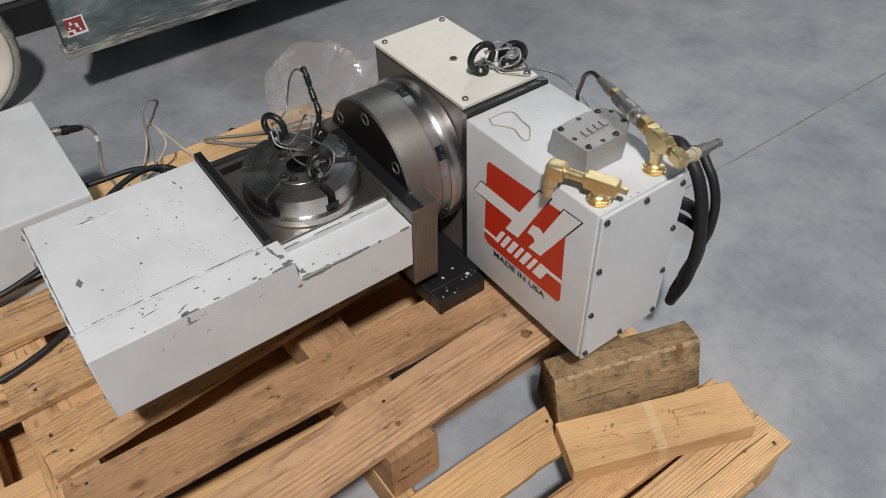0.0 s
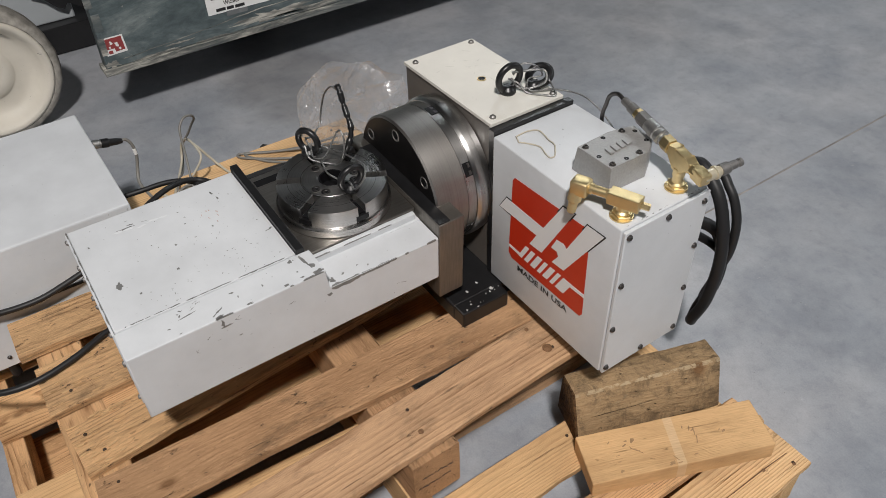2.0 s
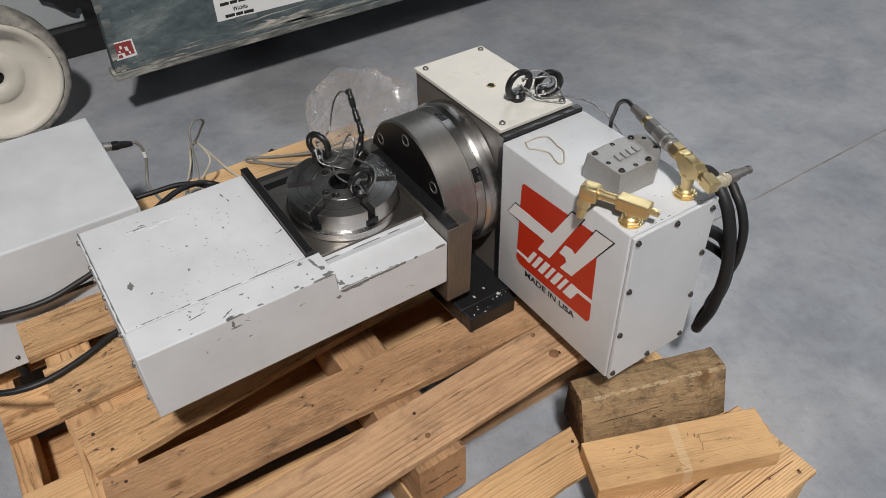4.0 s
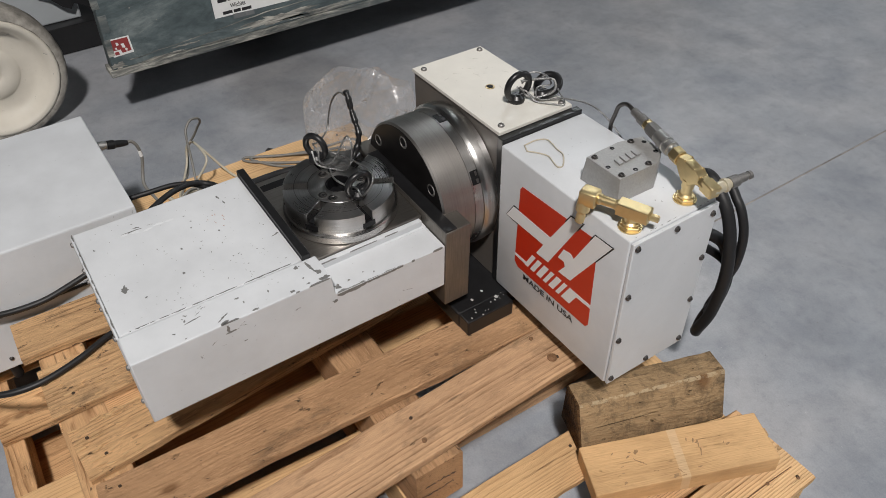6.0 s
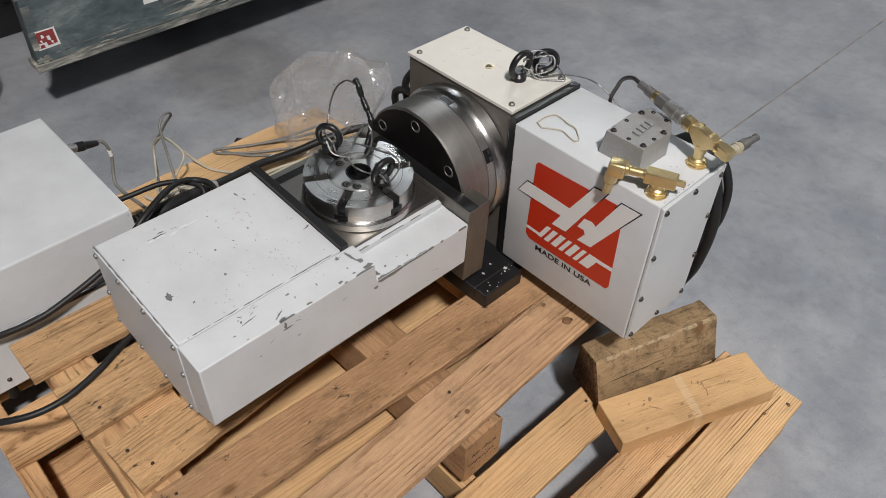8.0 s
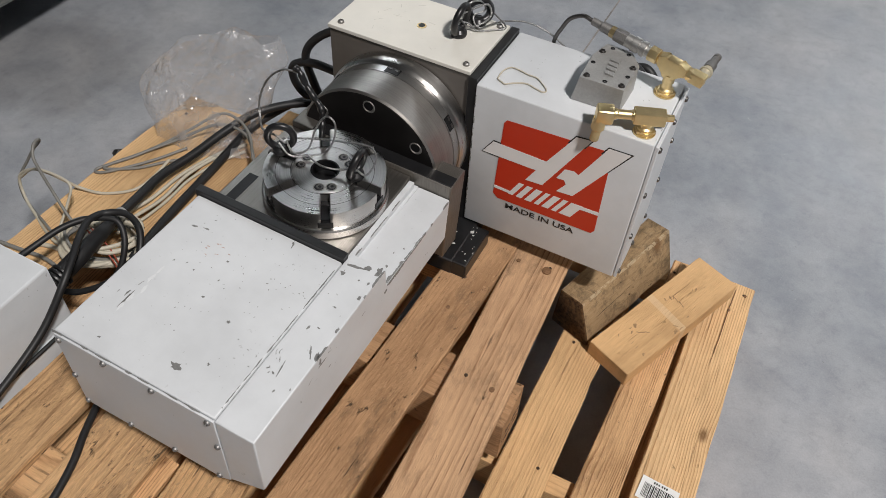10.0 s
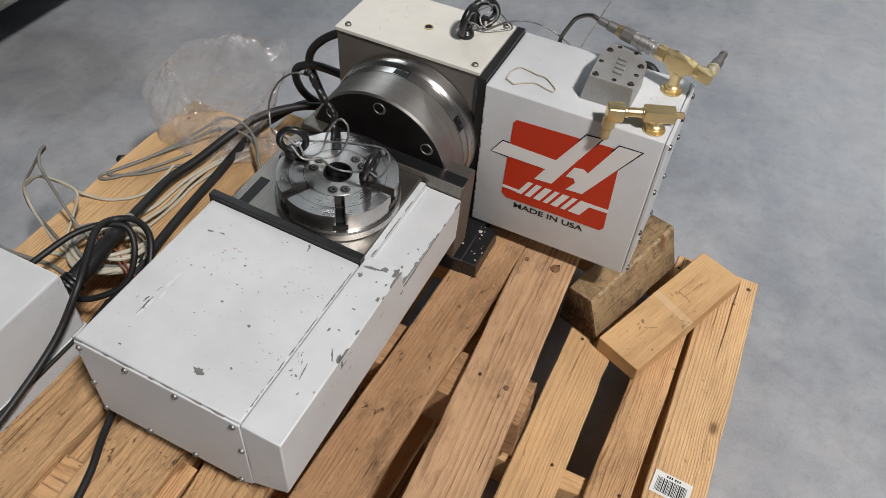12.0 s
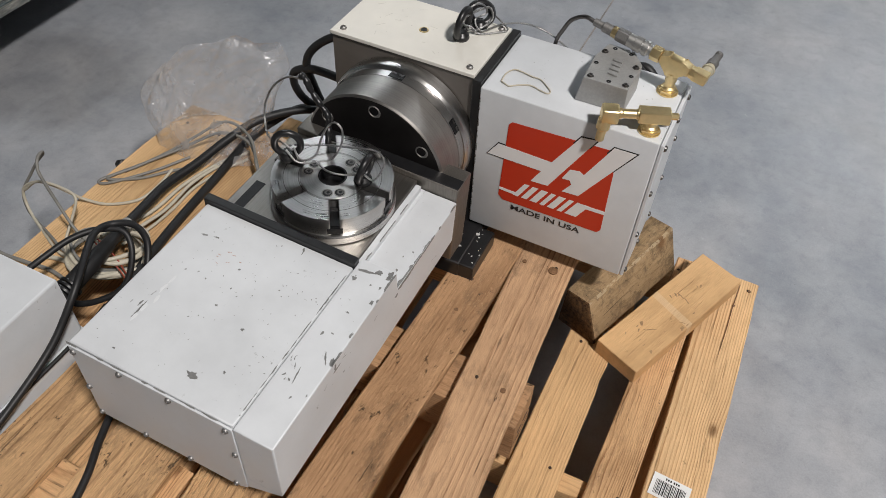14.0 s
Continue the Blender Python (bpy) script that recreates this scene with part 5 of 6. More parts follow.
for x, y, w in ((0.327, 0.012, 0.010), (0.318, 0.04, 0.008), (0.345, 0.055, 0.009)):
    bm = prism(patch_outline(x, y, w, w * 0.7, 30, rnd, 8), 0.3105, 0.3125, 0, None, bm)
part("swarf", bm, SWARF, bpy.data.objects["base"], "bright metal chips lying on the base", None, False)["kind"] = "stuff"


# ---- rubber band, cables, hoses ----
def cable(name, strands, mat, label, category, steps=10, seg=10):
    """Cables as one loose thing: each strand is (radius, points)."""
    bm = None
    for r, pts in strands:
        bm = tube(pts, r, seg, bm, steps)
    return tagged(part(name, bm, mat, None, "", None, 2), label, category)


bm = tube([(0.340, 0.104, 0.6262), (0.339, 0.128, 0.6262), (0.347, 0.144, 0.6262), (0.362, 0.144, 0.6262), (0.379, 0.140, 0.6262), (0.394, 0.139, 0.6262), (0.407, 0.130, 0.6262), (0.420, 0.117, 0.6262), (0.418, 0.109, 0.6262), (0.405, 0.111, 0.6262), (0.387, 0.116, 0.6262), (0.371, 0.109, 0.6262), (0.356, 0.097, 0.6262)], 0.0013, 6, None, 5, True)
tagged(part("rubber_band", bm, BAND, None, "", None, 2), "tan rubber band lying on the white housing", "rubber band")

# black hoses hanging in loops behind the white housing
cable("black_hose", [(0.0115, [(0.20, 0.262, 0.42), (0.215, 0.33, 0.40), (0.25, 0.38, 0.405), (0.32, 0.40, 0.415), (0.375, 0.41, 0.435), (0.425, 0.41, 0.475), (0.479, 0.41, 0.524), (0.524, 0.405, 0.504), (0.550, 0.405, 0.466), (0.568, 0.405, 0.408), (0.575, 0.405, 0.341), (0.568, 0.405, 0.252), (0.551, 0.405, 0.192), (0.542, 0.418, 0.172), (0.536, 0.438, 0.192), (0.552, 0.445, 0.26), (0.556, 0.440, 0.33), (0.536, 0.425, 0.40), (0.50, 0.36, 0.44), (0.46, 0.29, 0.46), (0.43, 0.257, 0.46)])], RUBBER, "thick black rubber hose hanging in a loop behind the housing", "hose")
cable("black_hose", [(0.0085, [(0.17, 0.262, 0.40), (0.22, 0.34, 0.39), (0.32, 0.43, 0.39), (0.42, 0.44, 0.43), (0.502, 0.435, 0.508), (0.540, 0.428, 0.497), (0.561, 0.428, 0.468), (0.573, 0.428, 0.428), (0.574, 0.428, 0.372), (0.564, 0.428, 0.322), (0.552, 0.428, 0.254), (0.540, 0.440, 0.205), (0.532, 0.452, 0.215), (0.540, 0.460, 0.27), (0.538, 0.45, 0.34), (0.50, 0.36, 0.41), (0.49, 0.258, 0.42)])], RUBBER, "black rubber hose looped behind the white housing", "hose")
hs = HOSE_A
cable("air_hose", [(0.0036, [tuple(hs), tuple(hs + Vector((-0.018, 0.003, 0.002))), tuple(hs + Vector((-0.040, 0.010, -0.014))), (0.389, 0.252, 0.656), (0.378, 0.258, 0.627), (0.372, 0.270, 0.58), (0.36, 0.30, 0.53), (0.33, 0.36, 0.50)])], DARKSTEEL, "thin dark braided air hose from the steel coupler", "hose")
cable("black_hose", [(0.0086, [(0.03, 0.215, 0.535), (-0.03, 0.21, 0.535), (-0.085, 0.205, 0.50), (-0.112, 0.20, 0.455), (-0.10, 0.20, 0.40), (-0.075, 0.20, 0.35), (-0.03, 0.20, 0.325), (0.035, 0.20, 0.33)]),
                     (0.0086, [(0.034, 0.17, 0.46), (-0.04, 0.185, 0.455), (-0.10, 0.195, 0.445), (-0.145, 0.20, 0.42), (-0.152, 0.205, 0.38), (-0.13, 0.21, 0.345), (-0.07, 0.215, 0.325), (0.0, 0.21, 0.318)])], RUBBER, "black rubber hoses looped out of the gear housing", "hose")

# control box beside the upper pallet
ctl = thing("control_box", (0, 0, 0), "white sheet-metal control box with a connector, on the lower pallet", "control box")
part("tray", box(-0.58, -0.1515, -0.85, -0.4360, 0.165, 0.2930, 0.003), WHITE, ctl, "white base tray")
part("cover", box(-0.565, -0.1600, -0.84, -0.4400, 0.2935, 0.4240, 0.004), WHITE, ctl, "white cover")
for x, y in ((-0.56, -0.83), (-0.56, -0.47), (-0.17, -0.755), (-0.17, -0.47)):
    part("foot", lathe([(0, 0), (0.008, 0), (0.010, 0.003), (0.010, 0.0395), (0, 0.0395)], 18), RUBBER, ctl, "black rubber foot", pose(x, y, 0.1252))
for y in (-0.75, -0.60, -0.46):
    screw(ctl, pose(-0.1515, y, 0.19, 0, 90, 0), 0.0045, DARKSTEEL)
CP = Vector((-0.445, -0.4395, 0.405))
CQ = CP + Vector((0.0, 0.085, -0.018))
con = part("connector", lathe([(0, 0), (0.010, 0), (0.010, 0.012), (0.0085, 0.013), (0.0085, 0.020), (0, 0.020)], 20, between(CP, CQ)), ZINC, ctl, "nickel connector shell")
part("backshell", lathe([(0, 0.020), (0.0100, 0.017), (0.0104, 0.032), (0.0082, 0.036), (0.0076, 0.050), (0.0055, 0.062), (0, 0.062)], 18, between(CP, CQ)), BLACK, con, "black backshell")
ce = CP + (CQ - CP).normalized() * 0.060
gc = thing("grey_cable", (0, 0, 0), "thin grey cable bent down from the control box connector", "cable")
part("jacket", tube([tuple(ce), tuple(ce + Vector((-0.003, 0.010, -0.002))), tuple(ce + Vector((-0.003, 0.019, -0.018))), tuple(ce + Vector((-0.004, 0.021, -0.05))), tuple(ce + Vector((0.0, 0.012, -0.085))), tuple(ce + Vector((0.022, 0.004, -0.104))), (-0.375, -0.372, 0.284), (-0.31, -0.365, 0.284), (-0.25, -0.375, 0.286)], 0.0037, 10), GREYCABLE, gc, "", None, 2)
part("marker", tube([tuple(ce + Vector((-0.0035, 0.0203, -0.030))), tuple(ce + Vector((-0.004, 0.021, -0.046)))], 0.0041, 10), PAPER, gc, "white cable marker", None, 2)

# thick cable with conduit into the control box, and its twin
trunk = thing("power_cable", (0, 0, 0), "thick black power cable with corrugated conduit into the control box", "cable")
part("jacket", tube([(-0.222, -0.252, 0.338), (-0.240, -0.19, 0.322), (-0.252, -0.11, 0.312), (-0.240, -0.03, 0.310), (-0.224, 0.05, 0.318), (-0.195, 0.12, 0.33), (-0.135, 0.18, 0.338), (-0.07, 0.215, 0.335), (0.02, 0.225, 0.34), (0.10, 0.245, 0.36)], 0.0088, 12), RUBBER, trunk, "", None, 2)
part("clamp", lathe([(0, 0), (0.0112, 0), (0.0116, 0.003), (0.0116, 0.020), (0.0108, 0.024), (0, 0.024)], 20, between((-0.219, -0.262, 0.341), (-0.236, -0.205, 0.326))), plain("grey_tape", (0.33, 0.33, 0.32), 0.5), trunk, "grey tape band")
cp = [(-0.219, -0.264, 0.342), (-0.200, -0.310, 0.358), (-0.188, -0.36, 0.366), (-0.186, -0.41, 0.362)]
part("conduit", tube(cp, lambda t: 0.0100 + 0.0060 * min(1, t * 1.3), 16), RUBBER, trunk, "black conduit sleeve", None, 2)
for k in range(4):
    part("conduit_rib", lathe([(0.014, 0), (0.0200, 0.001), (0.0205, 0.004), (0.0200, 0.006), (0.014, 0.007)], 24, between((-0.186, -0.4390 + 0.008 * k, 0.361), (-0.186, -0.36, 0.363))), BLACK, trunk, "ribbed conduit gland")
cable("black_cable", [(0.0090, [(-0.165, -0.4350, 0.270), (-0.158, -0.40, 0.284), (-0.168, -0.30, 0.289), (-0.187, -0.18, 0.2865), (-0.200, -0.02, 0.287), (-0.207, 0.08, 0.290), (-0.198, 0.15, 0.295), (-0.158, 0.225, 0.305), (-0.08, 0.245, 0.31), (0.02, 0.25, 0.315), (0.10, 0.25, 0.33)])], RUBBER, "thick black cable lying along the pallet boards", "cable")
cable("black_cable", [(0.0060, [(-0.135, -0.90, 0.40), (-0.132, -0.84, 0.368), (-0.130, -0.782, 0.340), (-0.130, -0.73, 0.318), (-0.130, -0.66, 0.3115), (-0.130, -0.60, 0.324), (-0.131, -0.535, 0.344), (-0.131, -0.49, 0.368), (-0.134, -0.434, 0.410), (-0.165, -0.375, 0.418), (-0.198, -0.325, 0.403), (-0.200, -0.290, 0.390), (-0.168, -0.272, 0.388), (-0.130, -0.285, 0.378), (-0.105, -0.325, 0.352), (-0.085, -0.38, 0.322), (-0.055, -0.44, 0.292), (-0.022, -0.52, 0.2845), (0.004, -0.585, 0.2845), (0.027, -0.635, 0.2845), (0.044, -0.695, 0.2850), (0.041, -0.745, 0.284), (0.018, -0.790, 0.280), (-0.03, -0.835, 0.262), (-0.09, -0.87, 0.22), (-0.15, -0.90, 0.12), (-0.19, -0.93, 0.010)])], RUBBER, "black cable hanging over the control box and under the arm", "cable")
cable("black_cable", [(0.0055, [(-0.262, -0.4395, 0.375), (-0.258, -0.40, 0.376), (-0.240, -0.345, 0.385), (-0.212, -0.306, 0.386), (-0.175, -0.288, 0.380), (-0.15, -0.31, 0.35), (-0.15, -0.35, 0.31), (-0.19, -0.39, 0.290), (-0.24, -0.41, 0.283)]),
                      (0.0035, [(-0.148, -0.86, 0.300), (-0.1495, -0.78, 0.298), (-0.1505, -0.63, 0.2975), (-0.150, -0.47, 0.298), (-0.155, -0.425, 0.296), (-0.17, -0.38, 0.284)])], RUBBER, "thin black cables beside the control box", "cable")

# coil of cream cable and the loops that spring from it
rnd = random.Random(5)
pts = []
for k in range(7 * 14):
    a = 2 * math.pi * k / 14
    w = k / 98
    rx, ry = 0.072 + 0.012 * noise.noise(Vector((k * 0.11, 3, 0))), 0.052 + 0.012 * noise.noise(Vector((k * 0.13, 7, 0)))
    pts.append((-0.245 + rx * math.cos(a) + 0.016 * noise.noise(Vector((w * 9, 0, 1))), -0.293 + ry * math.sin(a) + 0.014 * noise.noise(Vector((w * 8, 4, 1))), 0.2805 + 0.030 * abs(noise.noise(Vector((w * 11, 1, 8)))) + 0.006 * (k % 14 > 7) + 0.012 * w))
top = []
for k in range(3 * 14 + 6):
    a, w = 2 * math.pi * k / 14 + 1.0, k / 48
    top.append((-0.212 + (0.043 + 0.008 * math.sin(w * 11)) * math.cos(a), -0.282 + (0.050 + 0.006 * math.sin(w * 17)) * math.sin(a), 0.316 + 0.020 * noise.noise(Vector((w * 7, 2, 1))) + 0.014 * w - 0.016 * math.sin(a)))
cable("cable_coil", [(0.0040, pts), (0.0040, top)], CREAMCABLE, "jumbled coil of cream signal cable on the pallet", "cable coil", 3, 8)
cable("cable_coil", [(0.0030, [(x * 0.93 - 0.016 + 0.004 * math.sin(k), y * 0.9 - 0.029, z + 0.006) for k, (x, y, z) in enumerate(pts[10:52])])], GREYCABLE, "small coil of grey cable lying among cream cable", "cable coil", 3, 8)
cable("grey_cable", [(0.0028, [(-0.255, -0.325, 0.292), (-0.315, -0.322, 0.290), (-0.380, -0.300, 0.283), (-0.450, -0.272, 0.258), (-0.490, -0.256, 0.262), (-0.489, -0.248, 0.302), (-0.466, -0.230, 0.345), (-0.446, -0.222, 0.375), (-0.424, -0.218, 0.400), (-0.408, -0.226, 0.419), (-0.396, -0.244, 0.427), (-0.388, -0.258, 0.418), (-0.378, -0.266, 0.405), (-0.352, -0.274, 0.355), (-0.315, -0.285, 0.310), (-0.270, -0.290, 0.292)])], GREYCABLE, "grey cable springing up in a tall loop", "cable")
cable("grey_cable", [(0.0029, [(-0.262, -0.330, 0.288), (-0.33, -0.325, 0.284), (-0.41, -0.292, 0.272), (-0.475, -0.262, 0.272), (-0.482, -0.250, 0.312), (-0.440, -0.244, 0.345), (-0.405, -0.238, 0.348), (-0.395, -0.215, 0.310), (-0.385, -0.200, 0.286), (-0.343, -0.186, 0.280), (-0.300, -0.150, 0.280), (-0.290, -0.105, 0.282), (-0.295, -0.05, 0.284)]),
                     (0.0026, [(-0.478, -0.250, 0.312), (-0.43, -0.246, 0.352), (-0.375, -0.242, 0.358), (-0.340, -0.245, 0.350), (-0.338, -0.268, 0.320), (-0.335, -0.30, 0.292), (-0.32, -0.322, 0.284)])], CREAMCABLE, "cream cables looping over the pallet edge", "cable")
cable("grey_cable", [(0.0030, [(-0.10, -0.01, 0.281), (-0.125, 0.012, 0.318), (-0.165, 0.056, 0.332), (-0.214, 0.080, 0.335), (-0.258, 0.078, 0.330), (-0.30, 0.035, 0.305), (-0.335, -0.012, 0.286), (-0.366, -0.074, 0.281), (-0.404, -0.138, 0.280), (-0.385, -0.140, 0.280), (-0.33, -0.07, 0.280), (-0.29, 0.0, 0.281)]),
                     (0.0030, [(-0.10, -0.02, 0.281), (-0.13, 0.02, 0.312), (-0.18, 0.06, 0.322), (-0.25, 0.06, 0.318), (-0.31, 0.01, 0.292), (-0.36, -0.06, 0.281), (-0.395, -0.13, 0.2805), (-0.34, -0.10, 0.280), (-0.30, -0.055, 0.280), (-0.265, -0.02, 0.280)])], GREYCABLE, "grey cable doubled back along the pale board", "cable")
cable("cable_offcut", [(0.0045, [(-0.355, -0.345, 0.2805), (-0.33, -0.338, 0.2805), (-0.30, -0.334, 0.281), (-0.27, -0.33, 0.283)])], CREAMCABLE, "short end of cream cable lying on the pallet", "cable")

cable("cream_cable", [(0.0036, [(-0.262, -0.262, 0.294), (-0.258, -0.20, 0.287), (-0.250, -0.15, 0.283), (-0.247, -0.07, 0.2815), (-0.225, 0.01, 0.282), (-0.20, 0.06, 0.283)]),
                      (0.0036, [(-0.245, -0.262, 0.296), (-0.238, -0.20, 0.288), (-0.232, -0.14, 0.283), (-0.236, -0.06, 0.2815), (-0.215, 0.02, 0.282), (-0.19, 0.07, 0.283)]),
                      (0.0030, [(-0.235, -0.262, 0.292), (-0.225, -0.21, 0.286), (-0.222, -0.14, 0.2815), (-0.224, -0.07, 0.281), (-0.205, 0.0, 0.281), (-0.18, 0.05, 0.282)])], CREAMCABLE, "cream cables running beside the thick black cable", "cable")
cable("red_wire", [(0.0014, [(-0.236, -0.312, 0.352), (-0.215, -0.318, 0.350), (-0.192, -0.323, 0.338), (-0.172, -0.327, 0.318), (-0.160, -0.33, 0.29)]),
                   (0.0014, [(-0.230, -0.306, 0.352), (-0.206, -0.312, 0.348), (-0.180, -0.318, 0.335), (-0.166, -0.322, 0.310), (-0.150, -0.32, 0.283)])], plain("dull_red_jacket", (0.30, 0.060, 0.035), 0.5), "thin dull red wires hanging out of the cable bundle", "cable")

# wire rope through the eyebolts
rope = thing("wire_rope", (0, 0, 0), "steel wire rope sling threaded through the platter eyebolts", "wire rope")
part("strand", tube([(0.112, -0.160, 0.592), (0.128, -0.165, 0.578), (0.146, -0.152, 0.585), (0.150, -0.135, 0.612), (0.162, -0.130, 0.634), (0.174, -0.130, 0.641), (0.183, -0.130, 0.630), (0.180, -0.132, 0.602), (0.166, -0.137, 0.575), (0.150, -0.150, 0.572), (0.125, -0.170, 0.575), (0.104, -0.168, 0.590)], 0.0017, 6, None, 6), WIRE, rope, "", None, 2)
part("strand", tube([(0.108, -0.152, 0.590), (0.150, -0.128, 0.588), (0.198, -0.130, 0.604), (0.240, -0.128, 0.612), (0.256, -0.136, 0.600), (0.246, -0.150, 0.575), (0.226, -0.150, 0.578), (0.200, -0.158, 0.572), (0.175, -0.165, 0.574), (0.150, -0.160, 0.580)], 0.0017, 6, None, 6), WIRE, rope, "", None, 2)
part("strand", tube([(0.090, -0.086, 0.662), (0.062, -0.086, 0.657), (0.030, -0.086, 0.628), (0.010, -0.088, 0.588), (0.010, -0.095, 0.560), (0.030, -0.118, 0.556), (0.060, -0.142, 0.572), (0.088, -0.158, 0.592), (0.110, -0.160, 0.586)], 0.0017, 6, None, 6), WIRE, rope, "", None, 2)
part("taped_end", tube([(0.084, -0.084, 0.668), (0.093, -0.085, 0.664), (0.103, -0.086, 0.645), (0.118, -0.088, 0.627), (0.131, -0.090, 0.612), (0.135, -0.096, 0.592), (0.142, -0.112, 0.572)], lambda t: 0.0050 + 0.0007 * math.sin(t * 31) + 0.0005 * math.sin(t * 67), 8, None, 10), BLACK, rope, "black taped wire end", None, 2)
rope = thing("wire_rope", (0, 0, 0), "steel wire rope sling looped through the housing eyebolts", "wire rope")
part("strand", tube([(0.236, 0.178, 0.668), (0.246, 0.188, 0.690), (0.256, 0.210, 0.684), (0.258, 0.225, 0.662), (0.246, 0.205, 0.656), (0.262, 0.196, 0.6435), (0.285, 0.232, 0.644), (0.318, 0.258, 0.641), (0.354, 0.262, 0.636), (0.388, 0.264, 0.620), (0.42, 0.27, 0.59), (0.44, 0.29, 0.54)], 0.0016, 6, None, 6), WIRE, rope, "", None, 2)
part("strand", tube([(0.240, 0.172, 0.676), (0.250, 0.200, 0.676), (0.262, 0.226, 0.672), (0.270, 0.222, 0.655), (0.258, 0.200, 0.645), (0.246, 0.182, 0.648), (0.238, 0.172, 0.664)], 0.0022, 6, None, 6), WIRE, rope, "", None, 2)
part("strand", tube([(0.232, 0.170, 0.662), (0.248, 0.182, 0.655), (0.262, 0.190, 0.6415), (0.285, 0.207, 0.6415), (0.300, 0.222, 0.644), (0.275, 0.226, 0.660)], 0.0016, 6, None, 6), WIRE, rope, "", None, 2)

# clear plastic bag, crumpled, behind the cables
FILM = film_plastic()
rnd = random.Random(77)
bm = bmesh.new()
rows, n, m = [], 170, 62
creases = []  # straight sharp folds on the bag's two sides: side, place, lie, half length, half width, height
for k in range(96):
    s0, h0 = rnd.uniform(-0.15, 0.14), rnd.uniform(0.0, 0.24)
    lie = radians(rnd.gauss(70 - 220 * s0, 16)) if k < 56 else radians(rnd.uniform(0, 180))
    creases.append((rnd.choice((-1, 1)), s0, h0, math.cos(lie), math.sin(lie), rnd.uniform(0.02, 0.10 if k < 56 else 0.05), rnd.uniform(0.0035, 0.0085), rnd.uniform(-0.006, 0.007)))
for j in range(m):
    v = j / (m - 1)
    row = []
    for k in range(n):
        a = 2 * math.pi * k / n
        c, d = math.cos(a), math.sin(a)
        wide = 0.105 + 0.032 * math.sin(min(1.0, v * 1.4) * math.pi / 2) - 0.034 * max(0.0, v - 0.78) / 0.22
        deep = 0.062 * (1 - v) ** 0.75 + 0.008
        shift = noise.noise(Vector((c * 2.2, d * 2.2, v * 2.6)))
        pleat = 1.0 + 0.15 * shift
        along = wide * c * pleat - 0.020 * max(0.0, -c) ** 3 * (1 - abs(2 * v - 1))
        across = deep * d * pleat
        up = (0.216 + 0.014 * c - 0.040 * c * c + 0.02 * shift) * v
        for side, s0, h0, cl, sl, half, thin, high in creases:
            if side * d < 0:
                continue
            u, w = along - s0, up - h0
            f = 1 - abs(u * sl - w * cl) / thin
            if f > 0:
                g = 1 - abs(u * cl + w * sl) / half
                if g > 0:
                    across += side * high * f * min(1.0, 2 * g) * min(1.0, 0.35 + abs(d))
        p = Vector((-0.305 + 0.040 * v + 0.883 * along - 0.469 * across, 0.075 + 0.060 * v + 0.469 * along + 0.883 * across, 0.2785 + up))
        p.z = max(p.z, 0.2785)
        row.append(bm.verts.new(p))
    rows.append(row)
for a, b in zip(rows, rows[1:]):
    for k in range(n):
        q = (k + 1) % n
        if rnd.random() < 0.5:
            bm.faces.new((a[k], a[q], b[q]))
            bm.faces.new((a[k], b[q], b[k]))
        else:
            bm.faces.new((a[k], a[q], b[k]))
            bm.faces.new((a[q], b[q], b[k]))
for w in bm.verts:  # small secondary wrinkles
    w.co += Vector((rnd.uniform(-1, 1), rnd.uniform(-1, 1), rnd.uniform(-1, 1) * (w.co.z > 0.29))) * 0.0003
bag = thing("plastic_bag", (0, 0, 0), "large crumpled clear plastic bag standing on the pallet", "plastic bag")
part("pouch", bm, FILM, bag, "", None, False)
bm = bmesh.new()
rows = []
for j in range(34):  # loose flap of the bag spread over the boards
    row = []
    for k in range(26):
        u, v = k / 25, j / 33
        p = Vector((-0.30 + 0.17 * u + 0.05 * v, 0.10 - 0.12 * (1 - u * 0.6) * v - 0.02 * u + 0.05 * u, 0.281))
        p.z += 0.050 * abs(noise.noise(p * 13)) * (1 - v) + 0.018 * abs(noise.noise(p * 34)) + 0.002
        row.append(bm.verts.new(p))
    rows.append(row)
for a, b in zip(rows, rows[1:]):
    for k in range(25):
        bm.faces.new((a[k], a[k + 1], b[k + 1], b[k]))
part("flap", bm, FILM, bag, "loose flap of clear film", None, True)
bm = lathe([(0, 0), (0.014, 0), (0.016, 0.004), (0.012, 0.016), (0.009, 0.02), (0, 0.02)], 6)
part("bolt_nut", bm, DARKSTEEL, upper, "dark steel nut on the board's edge", pose(-0.4085, -0.072, 0.262, 0, -90, 0) @ Matrix.Scale(0.9, 4))

# large machine and truck wheel across the floor
GX = -1.20
green = thing("machine_base", (0, 0, 0), "dark green painted steel machine base with scraped edges", "machine")
bm = prism(((-0.258, 0.2010), (-0.246, 0.60), (-0.246, 1.15), (2.4, 1.15), (2.4, 0.2010)), -0.05, 0.0, 0.004, Matrix(((0, 0, 1, GX), (1, 0, 0, 0), (0, 1, 0, 0), (0, 0, 0, 1))))
body = part("body", bm, GREEN, green, "dark green steel side")
part("lip", rough_edges(box(GX - 0.06, GX + 0.006, -0.266, 2.41, 0.178, 0.2005, 0.003), 0.004, 5.0, 7), SCRAPED, green, "scraped bare metal lip")
SIDE = Matrix(((0, 0, 1, GX), (1, 0, 0, 0), (0, 1, 0, 0), (0, 0, 0, 1)))
rnd = random.Random(58)
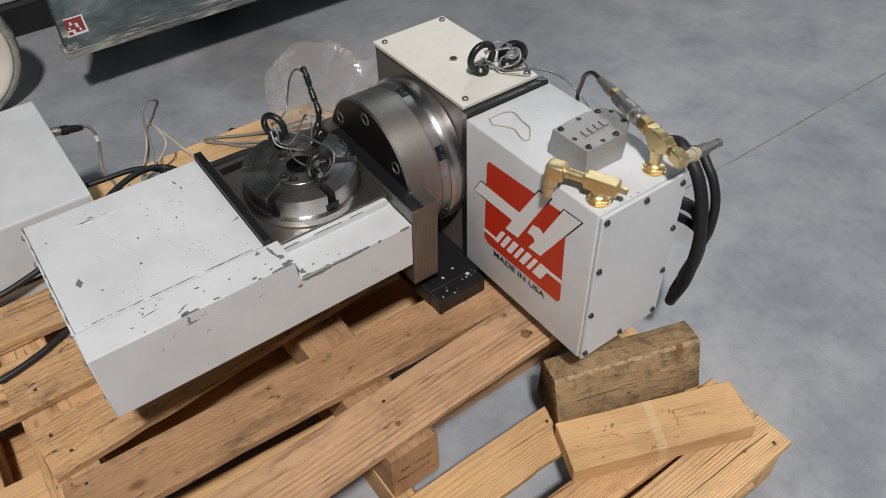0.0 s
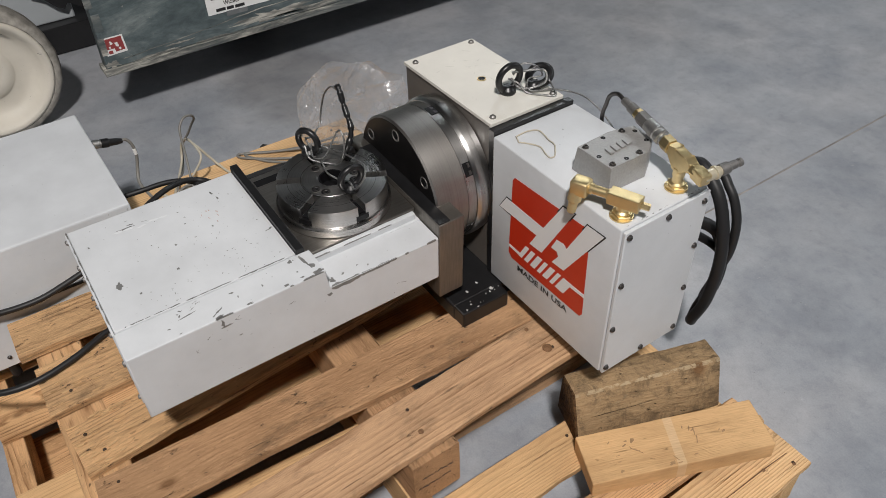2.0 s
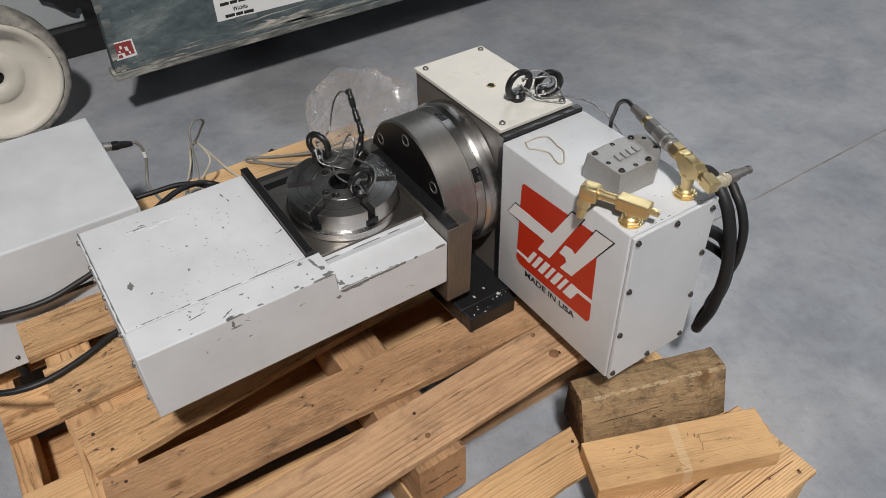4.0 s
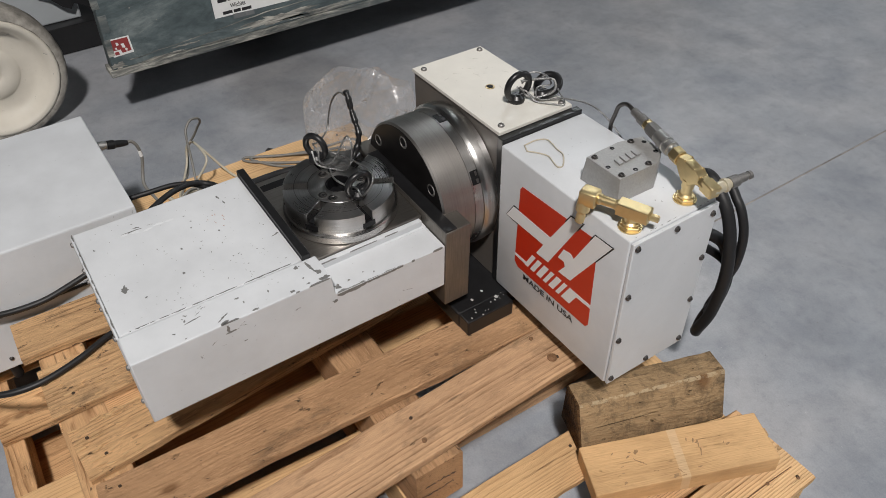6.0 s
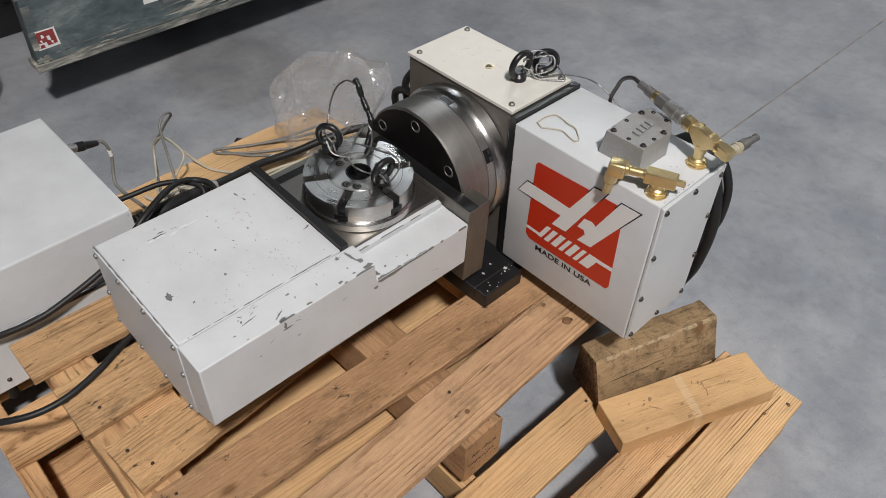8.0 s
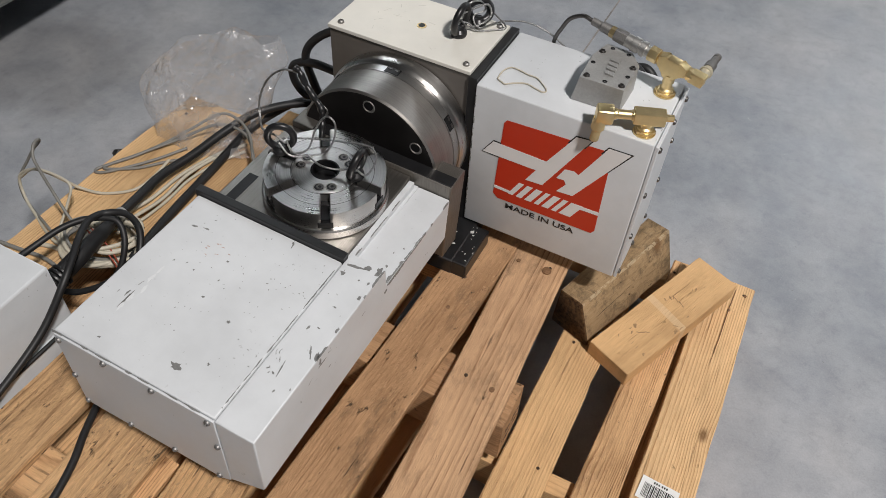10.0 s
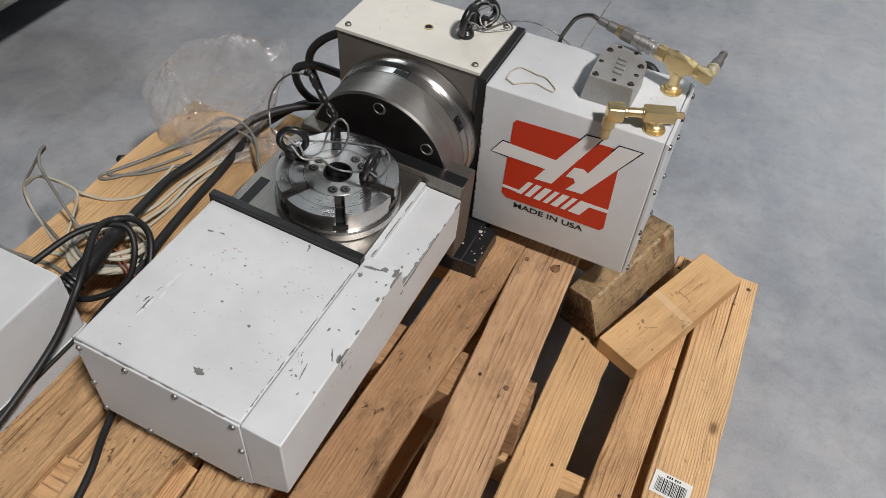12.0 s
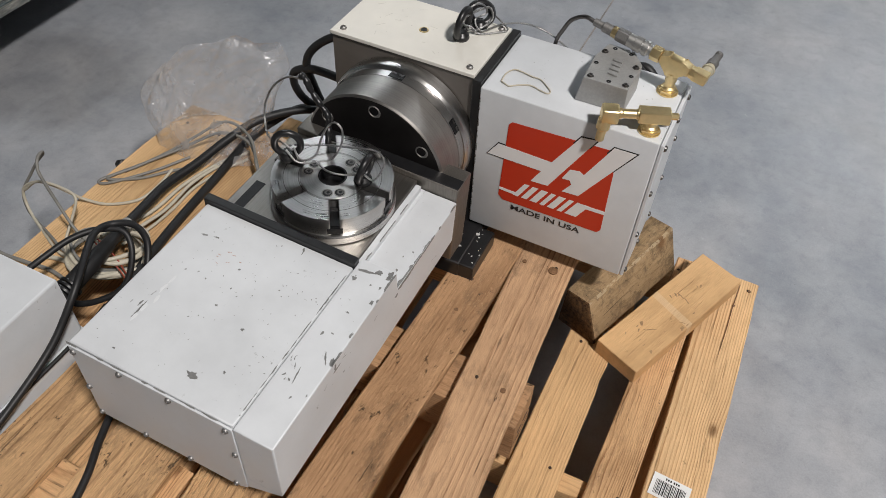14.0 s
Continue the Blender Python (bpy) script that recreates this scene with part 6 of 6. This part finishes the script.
for y, z, w, h in ((0.30, 0.226, 0.34, 0.036), (0.52, 0.214, 0.50, 0.020), (0.95, 0.222, 0.55, 0.034), (-0.235, 0.213, 0.050, 0.024), (-0.10, 0.206, 0.16, 0.010), (0.09, 0.205, 0.12, 0.008), (-0.02, 0.222, 0.10, 0.006)):
    part("scrape", prism(patch_outline(y, z, w, h, 0, rnd, 30), -0.001, 0.0006, 0, SIDE), SCRAPED, green, "", None, False)
ys = [-0.20 + 0.03 * k for k in range(27)]  # pale line where a dent has creased the paint
zs = [0.2215 + 0.036 * min(1.0, max(0.0, (y + 0.15) / 0.45)) + 0.004 * noise.noise(Vector((y * 14, 3, 1))) for y in ys]
wide = [0.0022 + 0.003 * abs(noise.noise(Vector((y * 22, 8, 1)))) for y in ys]
part("crease", prism([(y, z) for y, z in zip(ys, zs)] + [(y, z + w) for y, z, w in zip(ys[::-1], zs[::-1], wide[::-1])], -0.001, 0.0007, 0, SIDE), SCRAPED, body, "pale dented crease", None, False)
for k in range(9):
    part("edge_wear", box(GX - 0.004, GX + 0.0015, -0.256 + 0.004 * math.sin(k * 2.1), -0.236 + 0.008 * math.sin(k * 1.7), 0.245 + 0.075 * k, 0.300 + 0.075 * k, 0.002), SCRAPED, body, "", None, False)
part("inner_frame", box(GX - 0.65, GX - 0.055, -0.10, 2.38, 0.25, 1.15, 0.004), BLACK, green, "black inner frame")
for y in (0.25, 1.9):
    part("foot", box(GX - 0.60, GX - 0.42, y, y + 0.2, 0.0, 0.25, 0.004), BLACK, green, "black foot")
ON = Matrix(((0, 0, 1, GX + 0.0006), (1, 0, 0, 0), (0, 1, 0, 0), (0, 0, 0, 1)))  # (y, z) drawn on the side
sticker = part("warning_sticker", prism(((-0.243, 0.242), (-0.240, 0.299), (-0.183, 0.299), (-0.180, 0.244)), 0.0, 0.0006, 0, ON), PAPER, body, "small red and white warning sticker", None, False)
DULLRED = plain("faded_red_print", (0.30, 0.05, 0.05), 0.5)
for pts in (((-0.238, 0.262), (-0.237, 0.295), (-0.188, 0.295), (-0.186, 0.252), (-0.214, 0.250), (-0.216, 0.262)), ((-0.236, 0.247), (-0.2355, 0.257), (-0.224, 0.257), (-0.223, 0.247))):
    part("print", prism(pts, 0.0008, 0.0011, 0, ON), DULLRED, sticker, "", None, False)
for y, z, w in ((-0.222, 0.280, 0.011), (-0.206, 0.272, 0.014), (-0.200, 0.258, 0.008), (-0.228, 0.268, 0.007)):
    part("print", prism(patch_outline(y, z, w, w * 1.3, 20, rnd, 9), 0.0012, 0.0014, 0, ON), PAPER, sticker, "", None, False)
sheet = part("paper_label", prism(((0.090, 0.278), (0.088, 0.50), (0.52, 0.50), (0.52, 0.272)), 0.0, 0.0006, 0, ON), PAPER, body, "white paper notice taped to the side", None, False)
lettering("Wichita", 0.020, INK, sheet, ON @ pose(0.146, 0.3010, 0.0009), 0.052, "lettering")
for y0, y1, z in ((0.118, 0.150, 0.284), (0.154, 0.178, 0.283), (0.182, 0.215, 0.282), (0.108, 0.138, 0.325), (0.142, 0.166, 0.325), (0.170, 0.204, 0.325), (0.112, 0.190, 0.345), (0.27, 0.44, 0.352), (0.30, 0.42, 0.322)):
    part("text_bar", prism(((y0, z), (y0, z + 0.010), (y1, z + 0.010), (y1, z)), 0.0008, 0.0011, 0, ON), INK, sheet, "", None, False)
part("tape", prism(((0.150, 0.262), (0.150, 0.279), (0.222, 0.276), (0.222, 0.262)), 0.0007, 0.0012, 0, ON), plain("clear_tape", (0.16, 0.17, 0.175), 0.25), sheet, "strip of clear tape", None, False)

wheel = thing("truck_wheel", (0, 0, 0), "cream painted wheel with a grey solid tyre", "wheel", m=pose(-1.390, -0.576, 0.210, 0, 90, 4) @ Matrix.Scale(1.065, 4))
part("tyre", rough_edges(lathe([(0.150, -0.06), (0.186, -0.062), (0.197, -0.052), (0.201, -0.030), (0.2015, 0.0), (0.201, 0.030), (0.197, 0.044), (0.192, 0.0515), (0.187, 0.0545), (0.1800, 0.0572), (0.1742, 0.0568), (0.1735, 0.0500), (0.150, 0.04)], 120), 0.0022, 6.0, 46), TYRE, wheel, "worn grey solid rubber tyre", None, 2)
part("disc", lathe([(0.024, -0.02), (0.024, 0.020), (0.028, 0.026), (0.050, 0.028), (0.066, 0.026), (0.076, 0.016), (0.080, 0.014), (0.110, 0.015), (0.132, 0.020), (0.146, 0.048), (0.156, 0.0585), (0.160, 0.0612), (0.167, 0.0615), (0.1725, 0.0590), (0.1730, 0.0540), (0.168, 0.04), (0.168, -0.04), (0.03, -0.04)], 80), WHEELMAT, wheel, "cream painted wheel disc with raised rim", None, 2)
part("hub", lathe([(0, 0.014), (0.010, 0.014), (0.012, 0.008), (0.0235, 0.006), (0.0235, -0.03), (0, -0.03)], 24), RECESS, wheel, "dark axle hub", None, 2)

lift = thing("lift_truck", (0, 0, 0), "pale grey lift truck chassis with a black base frame", "lift truck")
part("base_frame", box(-2.30, -1.852, -1.6, 0.10, 0.002, 0.104, 0.004), BLACK, lift, "black steel base frame")
part("side_panel", box(-2.30, -1.905, -1.6, -0.205, 0.1045, 0.70, 0.006), plain("pale_grey_panel", (0.42, 0.45, 0.47), 0.4, 0.0, 0.15, 8), lift, "pale grey side panel")
bm = prism([(-0.34, 0.235), (-0.30, 0.215), (-0.262, 0.170), (-0.235, 0.155), (-0.222, 0.178), (-0.195, 0.165), (-0.12, 0.10), (0.05, 0.10), (0.05, 0.70), (-0.34, 0.70)], -0.03, 0.0, 0.002, Matrix(((0, 0, 1, -1.868), (1, 0, 0, 0), (0, 1, 0, 0), (0, 0, 0, 1))))
part("black_cover", bm, BLACK, lift, "torn black rubber skirt")
part("axle", box(-1.86, -1.45, -0.62, -0.54, 0.16, 0.24, 0.004), BLACK, lift, "black axle arm")
